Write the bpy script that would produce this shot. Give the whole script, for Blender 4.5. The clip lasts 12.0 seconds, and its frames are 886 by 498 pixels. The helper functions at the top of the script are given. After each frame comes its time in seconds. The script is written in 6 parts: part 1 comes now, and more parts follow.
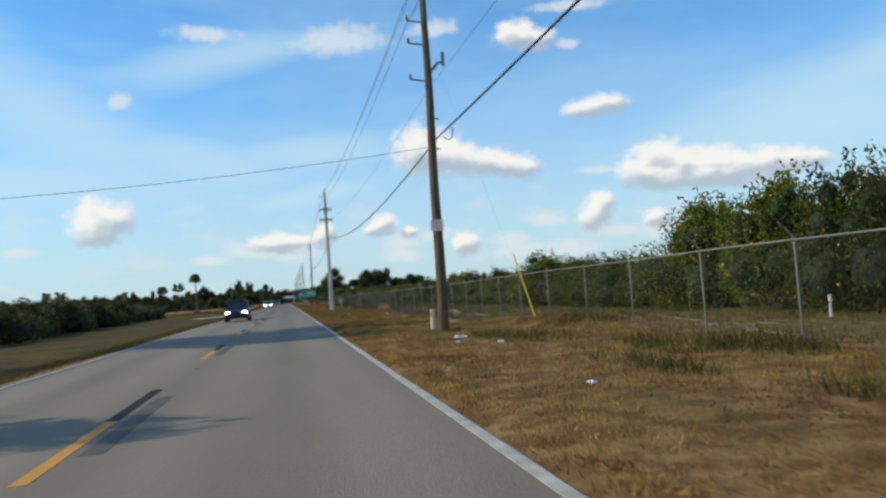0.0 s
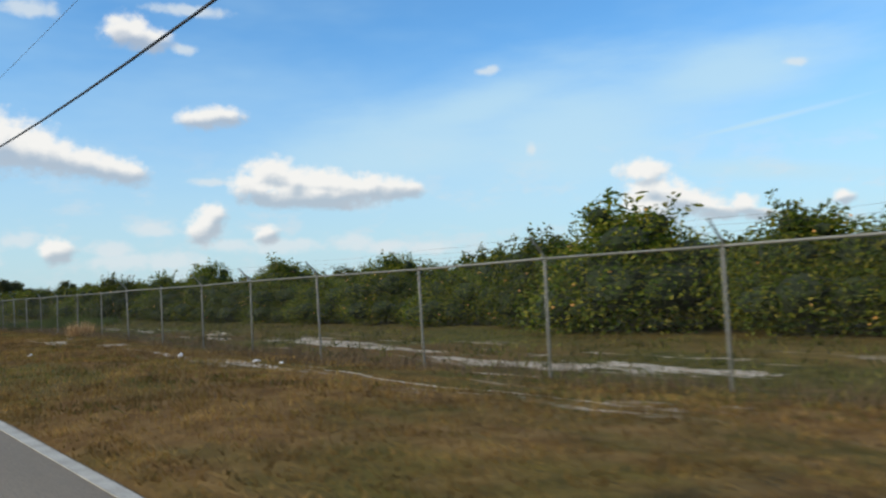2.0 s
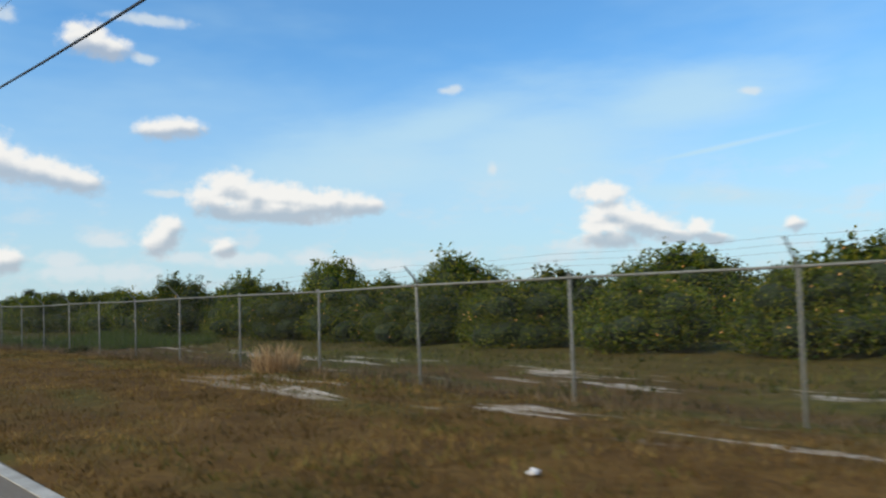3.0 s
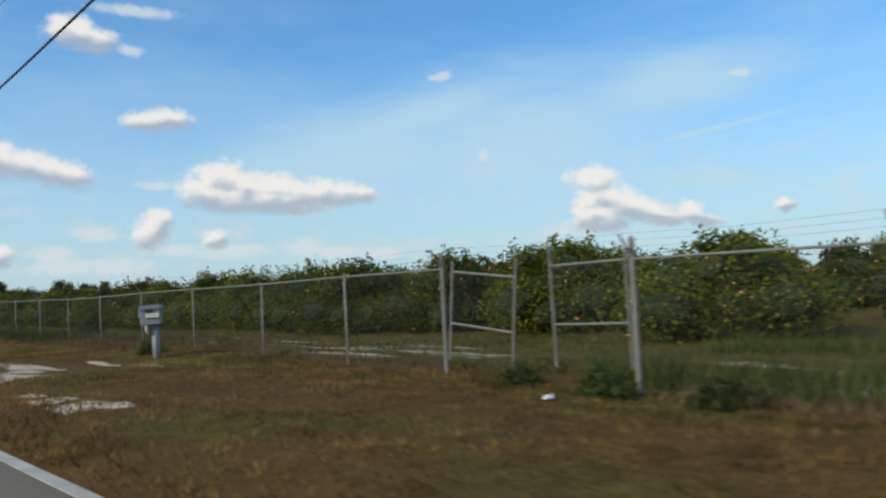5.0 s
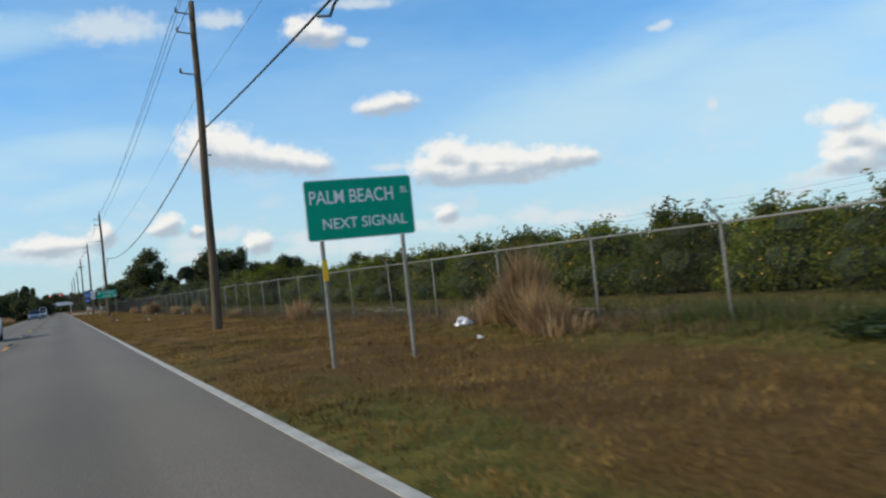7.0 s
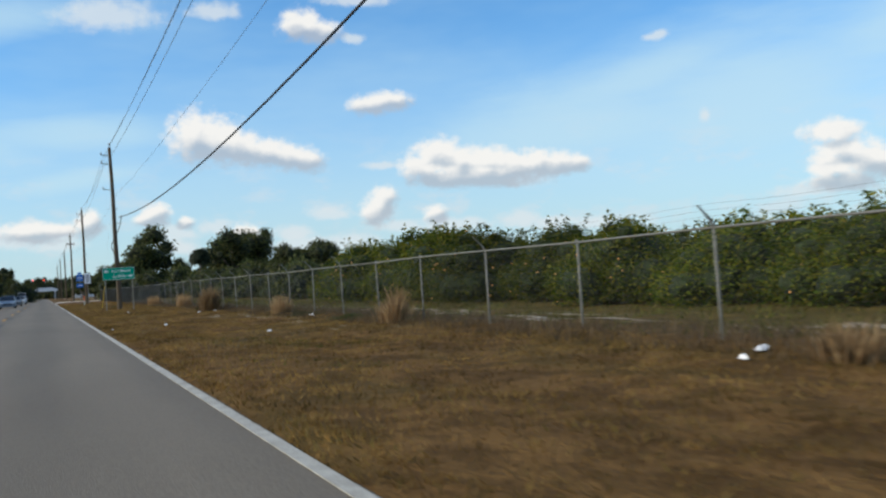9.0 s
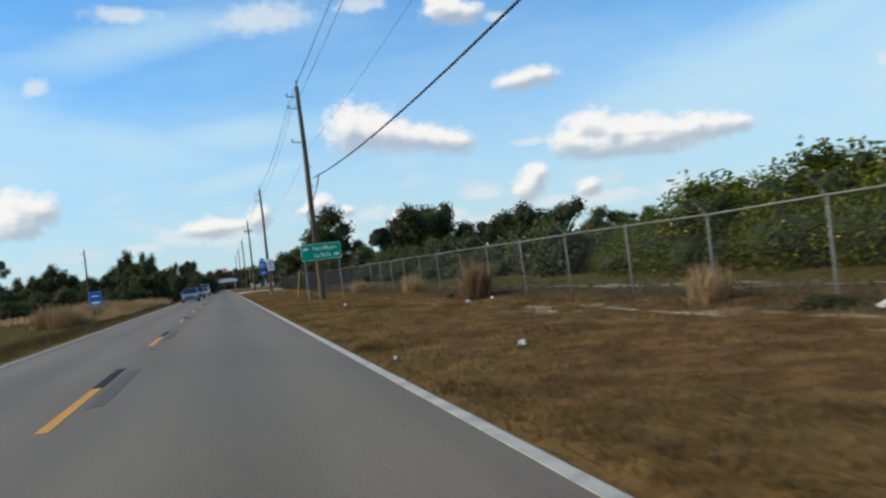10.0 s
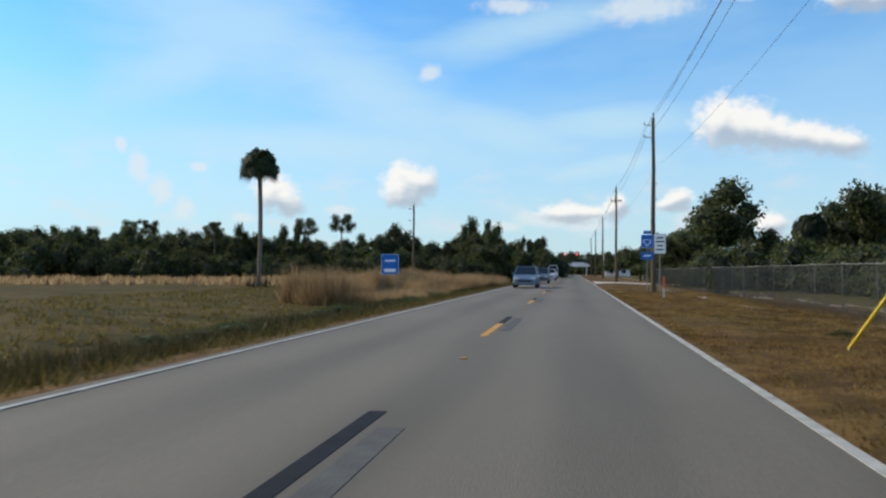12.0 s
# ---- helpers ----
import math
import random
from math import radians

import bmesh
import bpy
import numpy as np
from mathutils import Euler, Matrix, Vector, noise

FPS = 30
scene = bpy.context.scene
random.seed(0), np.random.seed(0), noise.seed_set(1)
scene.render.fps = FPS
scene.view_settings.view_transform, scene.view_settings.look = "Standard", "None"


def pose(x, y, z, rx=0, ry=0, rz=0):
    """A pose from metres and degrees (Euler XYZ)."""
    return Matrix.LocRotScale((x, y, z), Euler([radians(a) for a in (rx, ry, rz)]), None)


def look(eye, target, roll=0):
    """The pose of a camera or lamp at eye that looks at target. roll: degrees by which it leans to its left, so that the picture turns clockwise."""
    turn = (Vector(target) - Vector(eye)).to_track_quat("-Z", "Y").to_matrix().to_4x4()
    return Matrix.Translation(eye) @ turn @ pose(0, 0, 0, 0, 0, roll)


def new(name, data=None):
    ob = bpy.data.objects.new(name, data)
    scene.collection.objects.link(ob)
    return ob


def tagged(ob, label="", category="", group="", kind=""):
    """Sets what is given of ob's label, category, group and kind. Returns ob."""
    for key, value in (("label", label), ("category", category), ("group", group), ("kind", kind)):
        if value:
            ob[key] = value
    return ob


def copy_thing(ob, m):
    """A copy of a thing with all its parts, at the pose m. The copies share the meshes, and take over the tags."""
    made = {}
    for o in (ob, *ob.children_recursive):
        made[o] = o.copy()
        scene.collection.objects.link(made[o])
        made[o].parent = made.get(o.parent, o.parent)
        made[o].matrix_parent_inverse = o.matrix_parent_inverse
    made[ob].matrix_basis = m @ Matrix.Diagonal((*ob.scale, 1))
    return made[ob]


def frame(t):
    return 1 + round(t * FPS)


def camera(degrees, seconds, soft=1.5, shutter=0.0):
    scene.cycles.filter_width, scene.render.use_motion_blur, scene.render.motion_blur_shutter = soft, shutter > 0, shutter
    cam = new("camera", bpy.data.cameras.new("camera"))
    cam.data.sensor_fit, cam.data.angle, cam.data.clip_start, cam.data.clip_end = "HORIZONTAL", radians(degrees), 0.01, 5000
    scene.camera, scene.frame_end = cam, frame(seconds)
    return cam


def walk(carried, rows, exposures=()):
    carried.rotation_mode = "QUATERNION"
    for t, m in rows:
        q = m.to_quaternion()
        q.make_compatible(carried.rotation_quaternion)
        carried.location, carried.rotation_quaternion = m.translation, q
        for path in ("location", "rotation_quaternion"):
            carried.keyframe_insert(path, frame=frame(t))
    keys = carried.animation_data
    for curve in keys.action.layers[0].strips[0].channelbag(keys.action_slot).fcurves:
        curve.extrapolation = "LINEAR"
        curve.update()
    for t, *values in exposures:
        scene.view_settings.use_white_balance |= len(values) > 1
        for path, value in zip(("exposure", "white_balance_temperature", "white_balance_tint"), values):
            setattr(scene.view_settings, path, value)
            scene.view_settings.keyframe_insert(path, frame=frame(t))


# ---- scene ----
# A straight two-lane country road along +y; the camera drives along it at x = 0.
cam = camera(58.50, 12.0, soft=2.3, shutter=0.12)
EYE = 1.25
# seconds, x, y, yaw, pitch, roll
PATH = [
    (0, 0.12, 0.00, -11.17, 2.95, 4.20),
    (0.2, 0.14, 3.68, -17.27, 1.71, 5.68),
    (0.5, 0.20, 9.24, -24.61, 1.76, 6.44),
    (1, 0.13, 17.92, -32.52, 1.15, 6.07),
    (1.5, 0.09, 26.43, -35.73, 1.25, 3.70),
    (2, 0.10, 35.15, -39.03, 2.37, 2.84),
    (2.5, 0.06, 43.73, -41.13, 2.85, 2.56),
    (2.7, 0.06, 47.14, -41.88, 3.46, 1.56),
    (4.3, -0.05, 74.43, -42.92, 3.00, 3.35),
    (4.5, -0.06, 77.87, -42.11, 2.80, 2.27),
    (5, -0.08, 86.59, -42.53, 2.60, 2.89),
    (5.5, -0.07, 95.21, -37.04, 3.06, 1.93),
    (6, -0.09, 103.95, -31.24, 1.37, 3.06),
    (6.5, -0.06, 112.88, -26.77, 0.75, 4.49),
    (7, -0.01, 121.81, -25.95, 1.43, 6.12),
    (7.2, -0.00, 125.34, -26.23, 1.44, 6.13),
    (8.8, 0.12, 153.37, -25.61, 1.08, 5.17),
    (9, 0.13, 156.85, -26.87, 1.39, 4.01),
    (9.5, 0.08, 165.46, -23.58, 1.35, 4.94),
    (10, -0.04, 173.96, -15.59, 0.83, 6.90),
    (10.5, -0.10, 182.41, -8.70, 1.57, 6.48),
    (11, -0.17, 190.97, -1.27, 4.41, 4.28),
    (11.2, -0.19, 194.46, 3.60, 4.78, 0.10),
    (11.5, -0.22, 199.79, 9.31, 2.48, -0.97),
    (12, -0.27, 208.55, 9.36, 1.55, -0.40),
]
walk(cam, [(t, pose(x, y, EYE, 90 + p, r, yw)) for t, x, y, yw, p, r in PATH], exposures=[(0.0, -0.05), (4.5, -0.1), (5.5, -0.24), (6.5, -0.12), (9.0, -0.05), (10.7, -0.03), (11.0, -0.12), (11.5, -0.27), (11.8, -0.1), (12.0, 0.0)])

# ---- sky and sun ----
SUN_WAY = Vector((-0.94, 0.16, 0.62)).normalized()
sun_data = bpy.data.lights.new("sun", "SUN")
sun_data.energy, sun_data.angle, sun_data.color = 3.9, radians(0.6), (1.0, 0.87, 0.66)
sun = new("sun", sun_data)
sun.matrix_world = look(SUN_WAY * 100, (0, 0, 0))

# Clouds: degrees to the right of the road, degrees above the horizon, half width, half height, lean.
CUMULUS_WEST = [
    (-12.4, 6.6, 1.23, 0.97, 1),
    (-11.1, 6.3, 1.07, 1.06, 1),
    (-12.2, 5.4, 1.39, 0.81, 1),
    (-21.4, 5.4, 1.26, 1.12, 2),
    (-20.4, 4.5, 0.95, 0.64, 1),
    (-0.4, 4.2, 1.76, 0.52, 0),
    (1.2, 4.2, 1.03, 0.4, 0),
    (3.1, 4.8, 0.63, 0.56, -1),
    (7.3, 5.2, 0.6, 0.55, -1),
    (6.8, 4.6, 0.98, 0.39, -1),
]
CUMULUS_AHEAD = [
    (12.1, 9.3, 2.6, 0.7, -2),
    (10.1, 10.2, 1.55, 1.5, -1),
    (11.6, 10.0, 1.6, 1.28, -1),
    (13.0, 9.4, 1.55, 1.02, -2),
    (14.8, 9.0, 1.65, 0.85, -2),
    (16.5, 8.6, 1.3, 0.8, -2),
    (17.7, 8.3, 1.1, 0.72, -3),
    (22.4, 12.0, 1.4, 0.6, -3),
    (23.8, 12.2, 1.4, 0.62, -3),
    (17.9, 17.6, 1.37, 0.9, -1),
    (19.1, 17.1, 1.37, 0.68, -2),
]
CUMULUS_MID = [
    (30.9, 6.9, 4.29, 0.89, -4),
    (27.1, 8.2, 1.56, 1.05, -4),
    (25.9, 7.4, 1.48, 0.81, -4),
    (28.7, 7.6, 1.72, 1.01, -4),
    (30.6, 7.4, 1.88, 1.01, -4),
    (32.3, 7.0, 1.63, 0.89, -5),
    (34.1, 7.0, 1.3, 0.9, -5),
    (35.6, 6.9, 1.2, 0.75, -5),
    (36.9, 6.8, 0.9, 0.6, -5),
    (27.6, 6.4, 2.46, 0.57, -4),
    (30.8, 6.1, 2.29, 0.49, -4),
    (23.0, 5.3, 0.82, 0.81, -4),
    (22.1, 4.4, 0.81, 0.81, -4),
    (22.7, 4.8, 0.82, 1.22, -4),
]
CUMULUS_EAST = [
    (53.7, 7.1, 1.5, 0.7, -4),
    (26.6, 3.9, 0.66, 0.57, -4),
    (7.2, 5.0, 0.8, 0.61, -2),
    (9.1, 4.3, 0.52, 0.39, -3),
    (2.9, 4.4, 0.75, 0.67, -2),
    (-0.3, 4.0, 1.62, 0.58, -2),
    (54.1, 5.9, 1.28, 0.7, -4),
    (53.4, 4.9, 1.21, 0.71, -3),
    (55.5, 5.1, 1.63, 0.93, -4),
    (57.1, 4.5, 1.45, 0.69, -4),
    (58.7, 3.8, 1.42, 0.46, -4),
    (60.1, 4.2, 0.83, 0.68, -4),
    (61.1, 3.5, 1.03, 0.37, -4),
    (54.1, 3.8, 1.87, 0.55, -3),
    (13.1, 3.2, 0.89, 0.75, -1),
    (26.7, 4.0, 0.71, 0.56, -1),
    (66.2, 4.2, 0.56, 0.43, -5),
]
FAINT_WEST = [
    (-29.1, 5.4, 0.73, 1.0, 2),
    (-30.5, 6.9, 0.64, 1.14, 3),
    (-27.6, 4.1, 0.81, 0.7, 2),
    (-31.6, 8.2, 0.35, 0.52, 4),
    (-2.4, 3.7, 1.78, 0.57, 0),
    (-5.0, 3.2, 1.38, 0.37, 0),
    (-23.5, 3.6, 0.85, 0.36, 1),
    (-1.3, 3.5, 1.27, 0.43, -3),
    (-10.4, 14.1, 0.82, 0.51, 20),
    (-4.7, 18.6, 2.13, 0.52, -1),
    (-26.6, 7.0, 0.56, 0.35, 3),
    (-16.8, 4.3, 0.97, 0.32, 1),
]
FAINT_EAST = [
    (5.1, 18.0, 3.2, 0.84, 3),
    (11.9, 18.5, 1.73, 0.58, 1),
    (21.5, 16.6, 0.82, 0.34, -2),
    (21.9, 19.1, 2.45, 0.37, -2),
    (22.9, 7.7, 1.39, 0.28, -3),
    (19.3, 4.5, 0.97, 0.36, -3),
    (45.9, 9.2, 0.37, 0.45, -7),
    (43.3, 14.9, 0.67, 0.34, 12),
    (64.0, 13.2, 0.73, 0.28, -9),
    (42.8, 14.8, 0.66, 0.27, -3),
    (4.7, 18.2, 2.69, 0.96, 6),
]
LOW_PUFFS = [
    (16.3, 3.2, 1.31, 0.65, -1),
    (20.1, 2.3, 2.44, 0.61, -1),
    (27.6, 3.1, 3.11, 0.52, -1),
    (32.7, 3.2, 1.48, 0.58, -2),
    (35.1, 2.7, 1.6, 0.48, -2),
    (38.3, 2.5, 1.6, 0.48, -2),
    (11.0, 4.0, 1.29, 0.53, 0),
    (8.2, 3.6, 1.23, 0.65, 0),
    (17.1, 2.4, 2.35, 0.6, -1),
    (18.8, 4.6, 1.44, 0.5, -1),
    (24.1, 3.3, 2.03, 0.41, -1),
]
# more of them further round
LOW_PUFFS += [
    (8.5, 2.7, 1.18, 0.54, -3),
    (8.2, 3.7, 0.51, 0.54, -3),
    (19.2, 4.4, 1.21, 0.36, -3),
    (1.3, 3.8, 1.0, 0.96, -3),
    (8.7, 3.6, 1.11, 0.39, -3),
    (33.3, 3.2, 0.9, 0.37, -2),
    (29.2, 3.3, 0.72, 0.32, -1),
    (51.8, 3.5, 1.84, 0.4, -3),
    (-0.6, 4.6, 0.7, 0.5, 0),
    (-3.4, 4.1, 0.6, 0.4, 0),
    (0.9, 3.2, 1.6, 0.4, 0),
]
CIRRUS = [
    (-15.4, 13.2, 13.23, 3.32, -25),
    (-24.2, 16.3, 9.95, 4.27, -5),
    (-27.5, 14.0, 7.63, 2.34, 24),
    (-3.5, 17.0, 9.3, 1.75, 11),
    (-18.5, 8.7, 16.82, 1.67, 0),
    (3.0, 10.6, 5.87, 1.35, 4),
    (-5.5, 9.9, 6.96, 1.98, -12),
    (42.3, 12.4, 9.79, 1.98, 13),
    (36.4, 9.4, 13.6, 3.53, 4),
    (48.2, 9.9, 13.07, 5.28, 5),
    (61.3, 9.6, 6.83, 0.23, 8),
    (61.8, 6.4, 8.18, 0.84, -8),
    (59.7, 13.0, 9.08, 2.55, 7),
    (3.0, 10.4, 7.92, 1.25, 2),
    (2.2, 7.4, 5.11, 0.84, 8),
]

world = bpy.data.worlds.new("sky")
scene.world = world
world.use_nodes = True
wt = world.node_tree
wt.nodes.clear()


def wnode(kind, **values):
    n = wt.nodes.new(kind)
    for k, v in values.items():
        if k == "op":
            n.operation = v
        elif k == "clamp":
            n.use_clamp = v
        else:
            n.inputs[int(k[1:])].default_value = v
    return n


def wmath(op, a, b=None, c=None, clamp=False):
    n = wnode("ShaderNodeMath", op=op, clamp=clamp)
    for k, v in enumerate((a, b, c)):
        if v is None:
            continue
        if isinstance(v, (int, float)):
            n.inputs[k].default_value = v
        else:
            wt.links.new(v, n.inputs[k])
    return n.outputs[0]


def wstep(value, low, high):
    n = wt.nodes.new("ShaderNodeMapRange")
    n.interpolation_type = "SMOOTHSTEP"
    wt.links.new(value, n.inputs[0])
    n.inputs[1].default_value, n.inputs[2].default_value = low, high
    return n.outputs[0]


def wmix(fac, a, b):
    n = wt.nodes.new("ShaderNodeMix")
    n.data_type = "RGBA"
    for v, k in ((fac, 0), (a, 6), (b, 7)):
        if isinstance(v, (int, float, tuple)):
            n.inputs[k].default_value = v
        else:
            wt.links.new(v, n.inputs[k])
    return n.outputs[2]


def nearest_puff(place, puffs):
    low = None
    for a, e, ra, re, *lean in puffs:
        m = wt.nodes.new("ShaderNodeMapping")
        m.vector_type = "TEXTURE"
        if low is None:
            wt.links.new(place, m.inputs[0])
        else:
            # taken up one after another, to keep the shader small
            hop = wt.nodes.new("ShaderNodeVectorMath")
            hop.operation = "MULTIPLY_ADD"
            wt.links.new(low, hop.inputs[0])
            hop.inputs[1].default_value = (1e-7, 1e-7, 0)
            wt.links.new(place, hop.inputs[2])
            wt.links.new(hop.outputs[0], m.inputs[0])
        m.inputs[1].default_value, m.inputs[3].default_value = (a, e, 0), (ra, re, 1)
        m.inputs[2].default_value = (0, 0, radians(lean[0]) if lean else 0)
        ln = wt.nodes.new("ShaderNodeVectorMath")
        ln.operation = "LENGTH"
        wt.links.new(m.outputs[0], ln.inputs[0])
        low = ln.outputs["Value"] if low is None else wmath("SMOOTH_MIN", low, ln.outputs["Value"], 0.38)
    return low


def wnoise(place, scale, detail, stretch=(1, 1, 1), rough=0.6):
    m = wt.nodes.new("ShaderNodeMapping")
    wt.links.new(place, m.inputs[0])
    m.inputs[3].default_value = stretch
    n = wt.nodes.new("ShaderNodeTexNoise")
    wt.links.new(m.outputs[0], n.inputs["Vector"])
    n.inputs["Scale"].default_value, n.inputs["Detail"].default_value = scale, detail
    n.inputs["Roughness"].default_value = rough
    return n.outputs["Fac"]


coord = wt.nodes.new("ShaderNodeTexCoord")
split = wt.nodes.new("ShaderNodeSeparateXYZ")
wt.links.new(coord.outputs["Generated"], split.inputs[0])
east = wmath("MULTIPLY", wmath("ARCTAN2", split.outputs[0], split.outputs[1]), 57.296)
high = wmath("MULTIPLY", wmath("ARCSINE", split.outputs[2]), 57.296)
spot = wt.nodes.new("ShaderNodeCombineXYZ")
wt.links.new(east, spot.inputs[0])
wt.links.new(high, spot.inputs[1])


def shifted(by):
    n = wt.nodes.new("ShaderNodeVectorMath")
    n.operation = "ADD"
    n.inputs[1].default_value = by
    wt.links.new(spot.outputs[0], n.inputs[0])
    return n.outputs[0]


above, below = shifted((-0.35, 0.75, 0)), shifted((0.35, -0.75, 0))
ALL = CUMULUS_WEST + CUMULUS_AHEAD + CUMULUS_MID + CUMULUS_EAST
rag = wnoise(spot.outputs[0], 1.15, 5, (1, 1.15, 1), 0.55)
rag2 = wnoise(above, 1.15, 2, (1, 1.15, 1), 0.5)
body = wmath("SUBTRACT", wmath("MULTIPLY_ADD", rag, 1.5, 0.40), nearest_puff(spot.outputs[0], ALL))
# grey undersides: nearer the lower rim than the upper one
lower = wmath("SUBTRACT", nearest_puff(below, ALL), nearest_puff(above, ALL))
under = wmath("MULTIPLY", wstep(wmath("MULTIPLY_ADD", wmath("SUBTRACT", rag2, rag), 0.8, lower), -0.5, 1.0), 0.95)
cover = wmath("MULTIPLY", wmath("MULTIPLY", wstep(body, -0.42, 0.5), 0.97), wmath("MULTIPLY_ADD", under, -0.22, 1.0))
thin = wmath("SUBTRACT", wmath("MULTIPLY_ADD", rag, 1.5, 0.37), nearest_puff(spot.outputs[0], FAINT_WEST + FAINT_EAST + LOW_PUFFS))
thin = wmath("MULTIPLY", wstep(thin, -0.3, 0.75), 0.72)
# small clouds low over the horizon
low_band = wmath("MULTIPLY", wstep(high, 12.0, 3.0), wstep(wnoise(spot.outputs[0], 0.36, 5, (0.7, 1.5, 1)), 0.48, 0.70))
# thin high cloud
fibre = wnoise(spot.outputs[0], 0.16, 5, (0.6, 2.2, 1), 0.6)
veil = wmath("MULTIPLY", wstep(wmath("SUBTRACT", wmath("MULTIPLY_ADD", fibre, 1.1, 0.35), nearest_puff(spot.outputs[0], CIRRUS)), -0.55, 0.8), 0.66)
veil = wmath("MAXIMUM", veil, wmath("MULTIPLY", wstep(wnoise(spot.outputs[0], 0.05, 5, (0.5, 1.6, 1)), 0.36, 0.72), wmath("MULTIPLY", wstep(high, 50.0, 24.0), 0.34)))
veil = wmath("ADD", veil, wmath("MULTIPLY", wmath("MULTIPLY", wstep(east, -15.0, 35.0), wstep(east, 120.0, 70.0)), 0.08), clamp=True)
haze = wmath("MULTIPLY", wstep(high, 19.0, -1.0), 0.80)

# unseen broken cloud over the rest of the sky, added to brighten sign faces
away = wstep(wmath("ABSOLUTE", wmath("ADD", east, -15.0)), 58.0, 75.0)
fill_cloud = wmath("MULTIPLY", wmath("MULTIPLY", away, wstep(wnoise(spot.outputs[0], 0.07, 6, (1, 1.6, 1)), 0.45, 0.6)), wstep(high, 62.0, 40.0))

sky = wt.nodes.new("ShaderNodeTexSky")
sky.sky_type, sky.sun_disc = "NISHITA", False
sky.sun_elevation = math.asin(SUN_WAY.z)
sky.sun_rotation = math.atan2(SUN_WAY.x, SUN_WAY.y)
sky.air_density, sky.dust_density, sky.ozone_density = 1.0, 0.6, 2.5
blue = wt.nodes.new("ShaderNodeMix")
blue.data_type, blue.blend_type = "RGBA", "MULTIPLY"
blue.inputs[0].default_value = 1.0
blue.inputs[7].default_value = (0.66, 1.38, 1.82, 1)
wt.links.new(sky.outputs[0], blue.inputs[6])
LIGHT = 0.11
tone = wmix(haze, blue.outputs[2], (5.45, 6.75, 7.35, 1))
tone = wmix(veil, tone, (5.1, 7.2, 8.3, 1))
tone = wmix(wmath("MULTIPLY", low_band, 0.5), tone, (6.6, 7.1, 7.5, 1))
tone = wmix(wmath("MULTIPLY", fill_cloud, 0.85), tone, (8.2, 8.2, 8.2, 1))
tone = wmix(thin, tone, (6.9, 7.5, 7.8, 1))
tone = wmix(cover, tone, wmix(under, (8.7, 8.6, 8.3, 1), (3.9, 4.4, 5.1, 1)))
back = wt.nodes.new("ShaderNodeBackground")
back.inputs[1].default_value = LIGHT
wt.links.new(tone, back.inputs[0])
wout = wt.nodes.new("ShaderNodeOutputWorld")
wt.links.new(back.outputs[0], wout.inputs[0])
scene.view_settings.exposure = 0.0


# ---- materials ----
def links(m):
    return m.node_tree.nodes, m.node_tree.links


def surface(name, one, two, scale=6.0, rough=0.8, metal=0.0, bump=0.15, fine=60.0, speck=0.25, stretch=(1, 1, 1), per_piece=0.0, island=False):
    """A material with two tones in soft patches, fine grain and relief."""
    m = bpy.data.materials.new(name)
    m.use_nodes = True
    nodes, link = links(m)
    b = nodes["Principled BSDF"]
    co = nodes.new("ShaderNodeTexCoord")
    mp = nodes.new("ShaderNodeMapping")
    mp.inputs[3].default_value = stretch
    link.new(co.outputs["Object"], mp.inputs[0])
    big = nodes.new("ShaderNodeTexNoise")
    big.inputs["Scale"].default_value, big.inputs["Detail"].default_value = scale, 4
    link.new(mp.outputs[0], big.inputs["Vector"])
    ramp = nodes.new("ShaderNodeMapRange")
    ramp.inputs[1].default_value, ramp.inputs[2].default_value = 0.32, 0.68
    link.new(big.outputs["Fac"], ramp.inputs[0])
    mix = nodes.new("ShaderNodeMix")
    mix.data_type = "RGBA"
    mix.inputs[6].default_value, mix.inputs[7].default_value = (*one, 1), (*two, 1)
    link.new(ramp.outputs[0], mix.inputs[0])
    grain = nodes.new("ShaderNodeTexNoise")
    grain.inputs["Scale"].default_value, grain.inputs["Detail"].default_value = fine, 3
    link.new(mp.outputs[0], grain.inputs["Vector"])
    shade = nodes.new("ShaderNodeMapRange")
    shade.inputs[1].default_value, shade.inputs[2].default_value = 0.25, 0.75
    shade.inputs[3].default_value, shade.inputs[4].default_value = 1 - speck, 1 + speck
    link.new(grain.outputs["Fac"], shade.inputs[0])
    mul = nodes.new("ShaderNodeVectorMath")
    mul.operation = "SCALE"
    link.new(mix.outputs[2], mul.inputs[0])
    link.new(shade.outputs[0], mul.inputs["Scale"])
    out = mul.outputs[0]
    if per_piece:
        src = nodes.new("ShaderNodeNewGeometry").outputs["Random Per Island"] if island else nodes.new("ShaderNodeObjectInfo").outputs["Random"]
        vary = nodes.new("ShaderNodeMapRange")
        vary.inputs[3].default_value, vary.inputs[4].default_value = 1 - per_piece, 1 + per_piece
        link.new(src, vary.inputs[0])
        again = nodes.new("ShaderNodeVectorMath")
        again.operation = "SCALE"
        link.new(out, again.inputs[0])
        link.new(vary.outputs[0], again.inputs["Scale"])
        out = again.outputs[0]
    link.new(out, b.inputs["Base Color"])
    b.inputs["Roughness"].default_value, b.inputs["Metallic"].default_value = rough, metal
    if bump:
        bp = nodes.new("ShaderNodeBump")
        bp.inputs["Strength"].default_value, bp.inputs["Distance"].default_value = bump, 0.02
        link.new(grain.outputs["Fac"], bp.inputs["Height"])
        link.new(bp.outputs[0], b.inputs["Normal"])
    return m


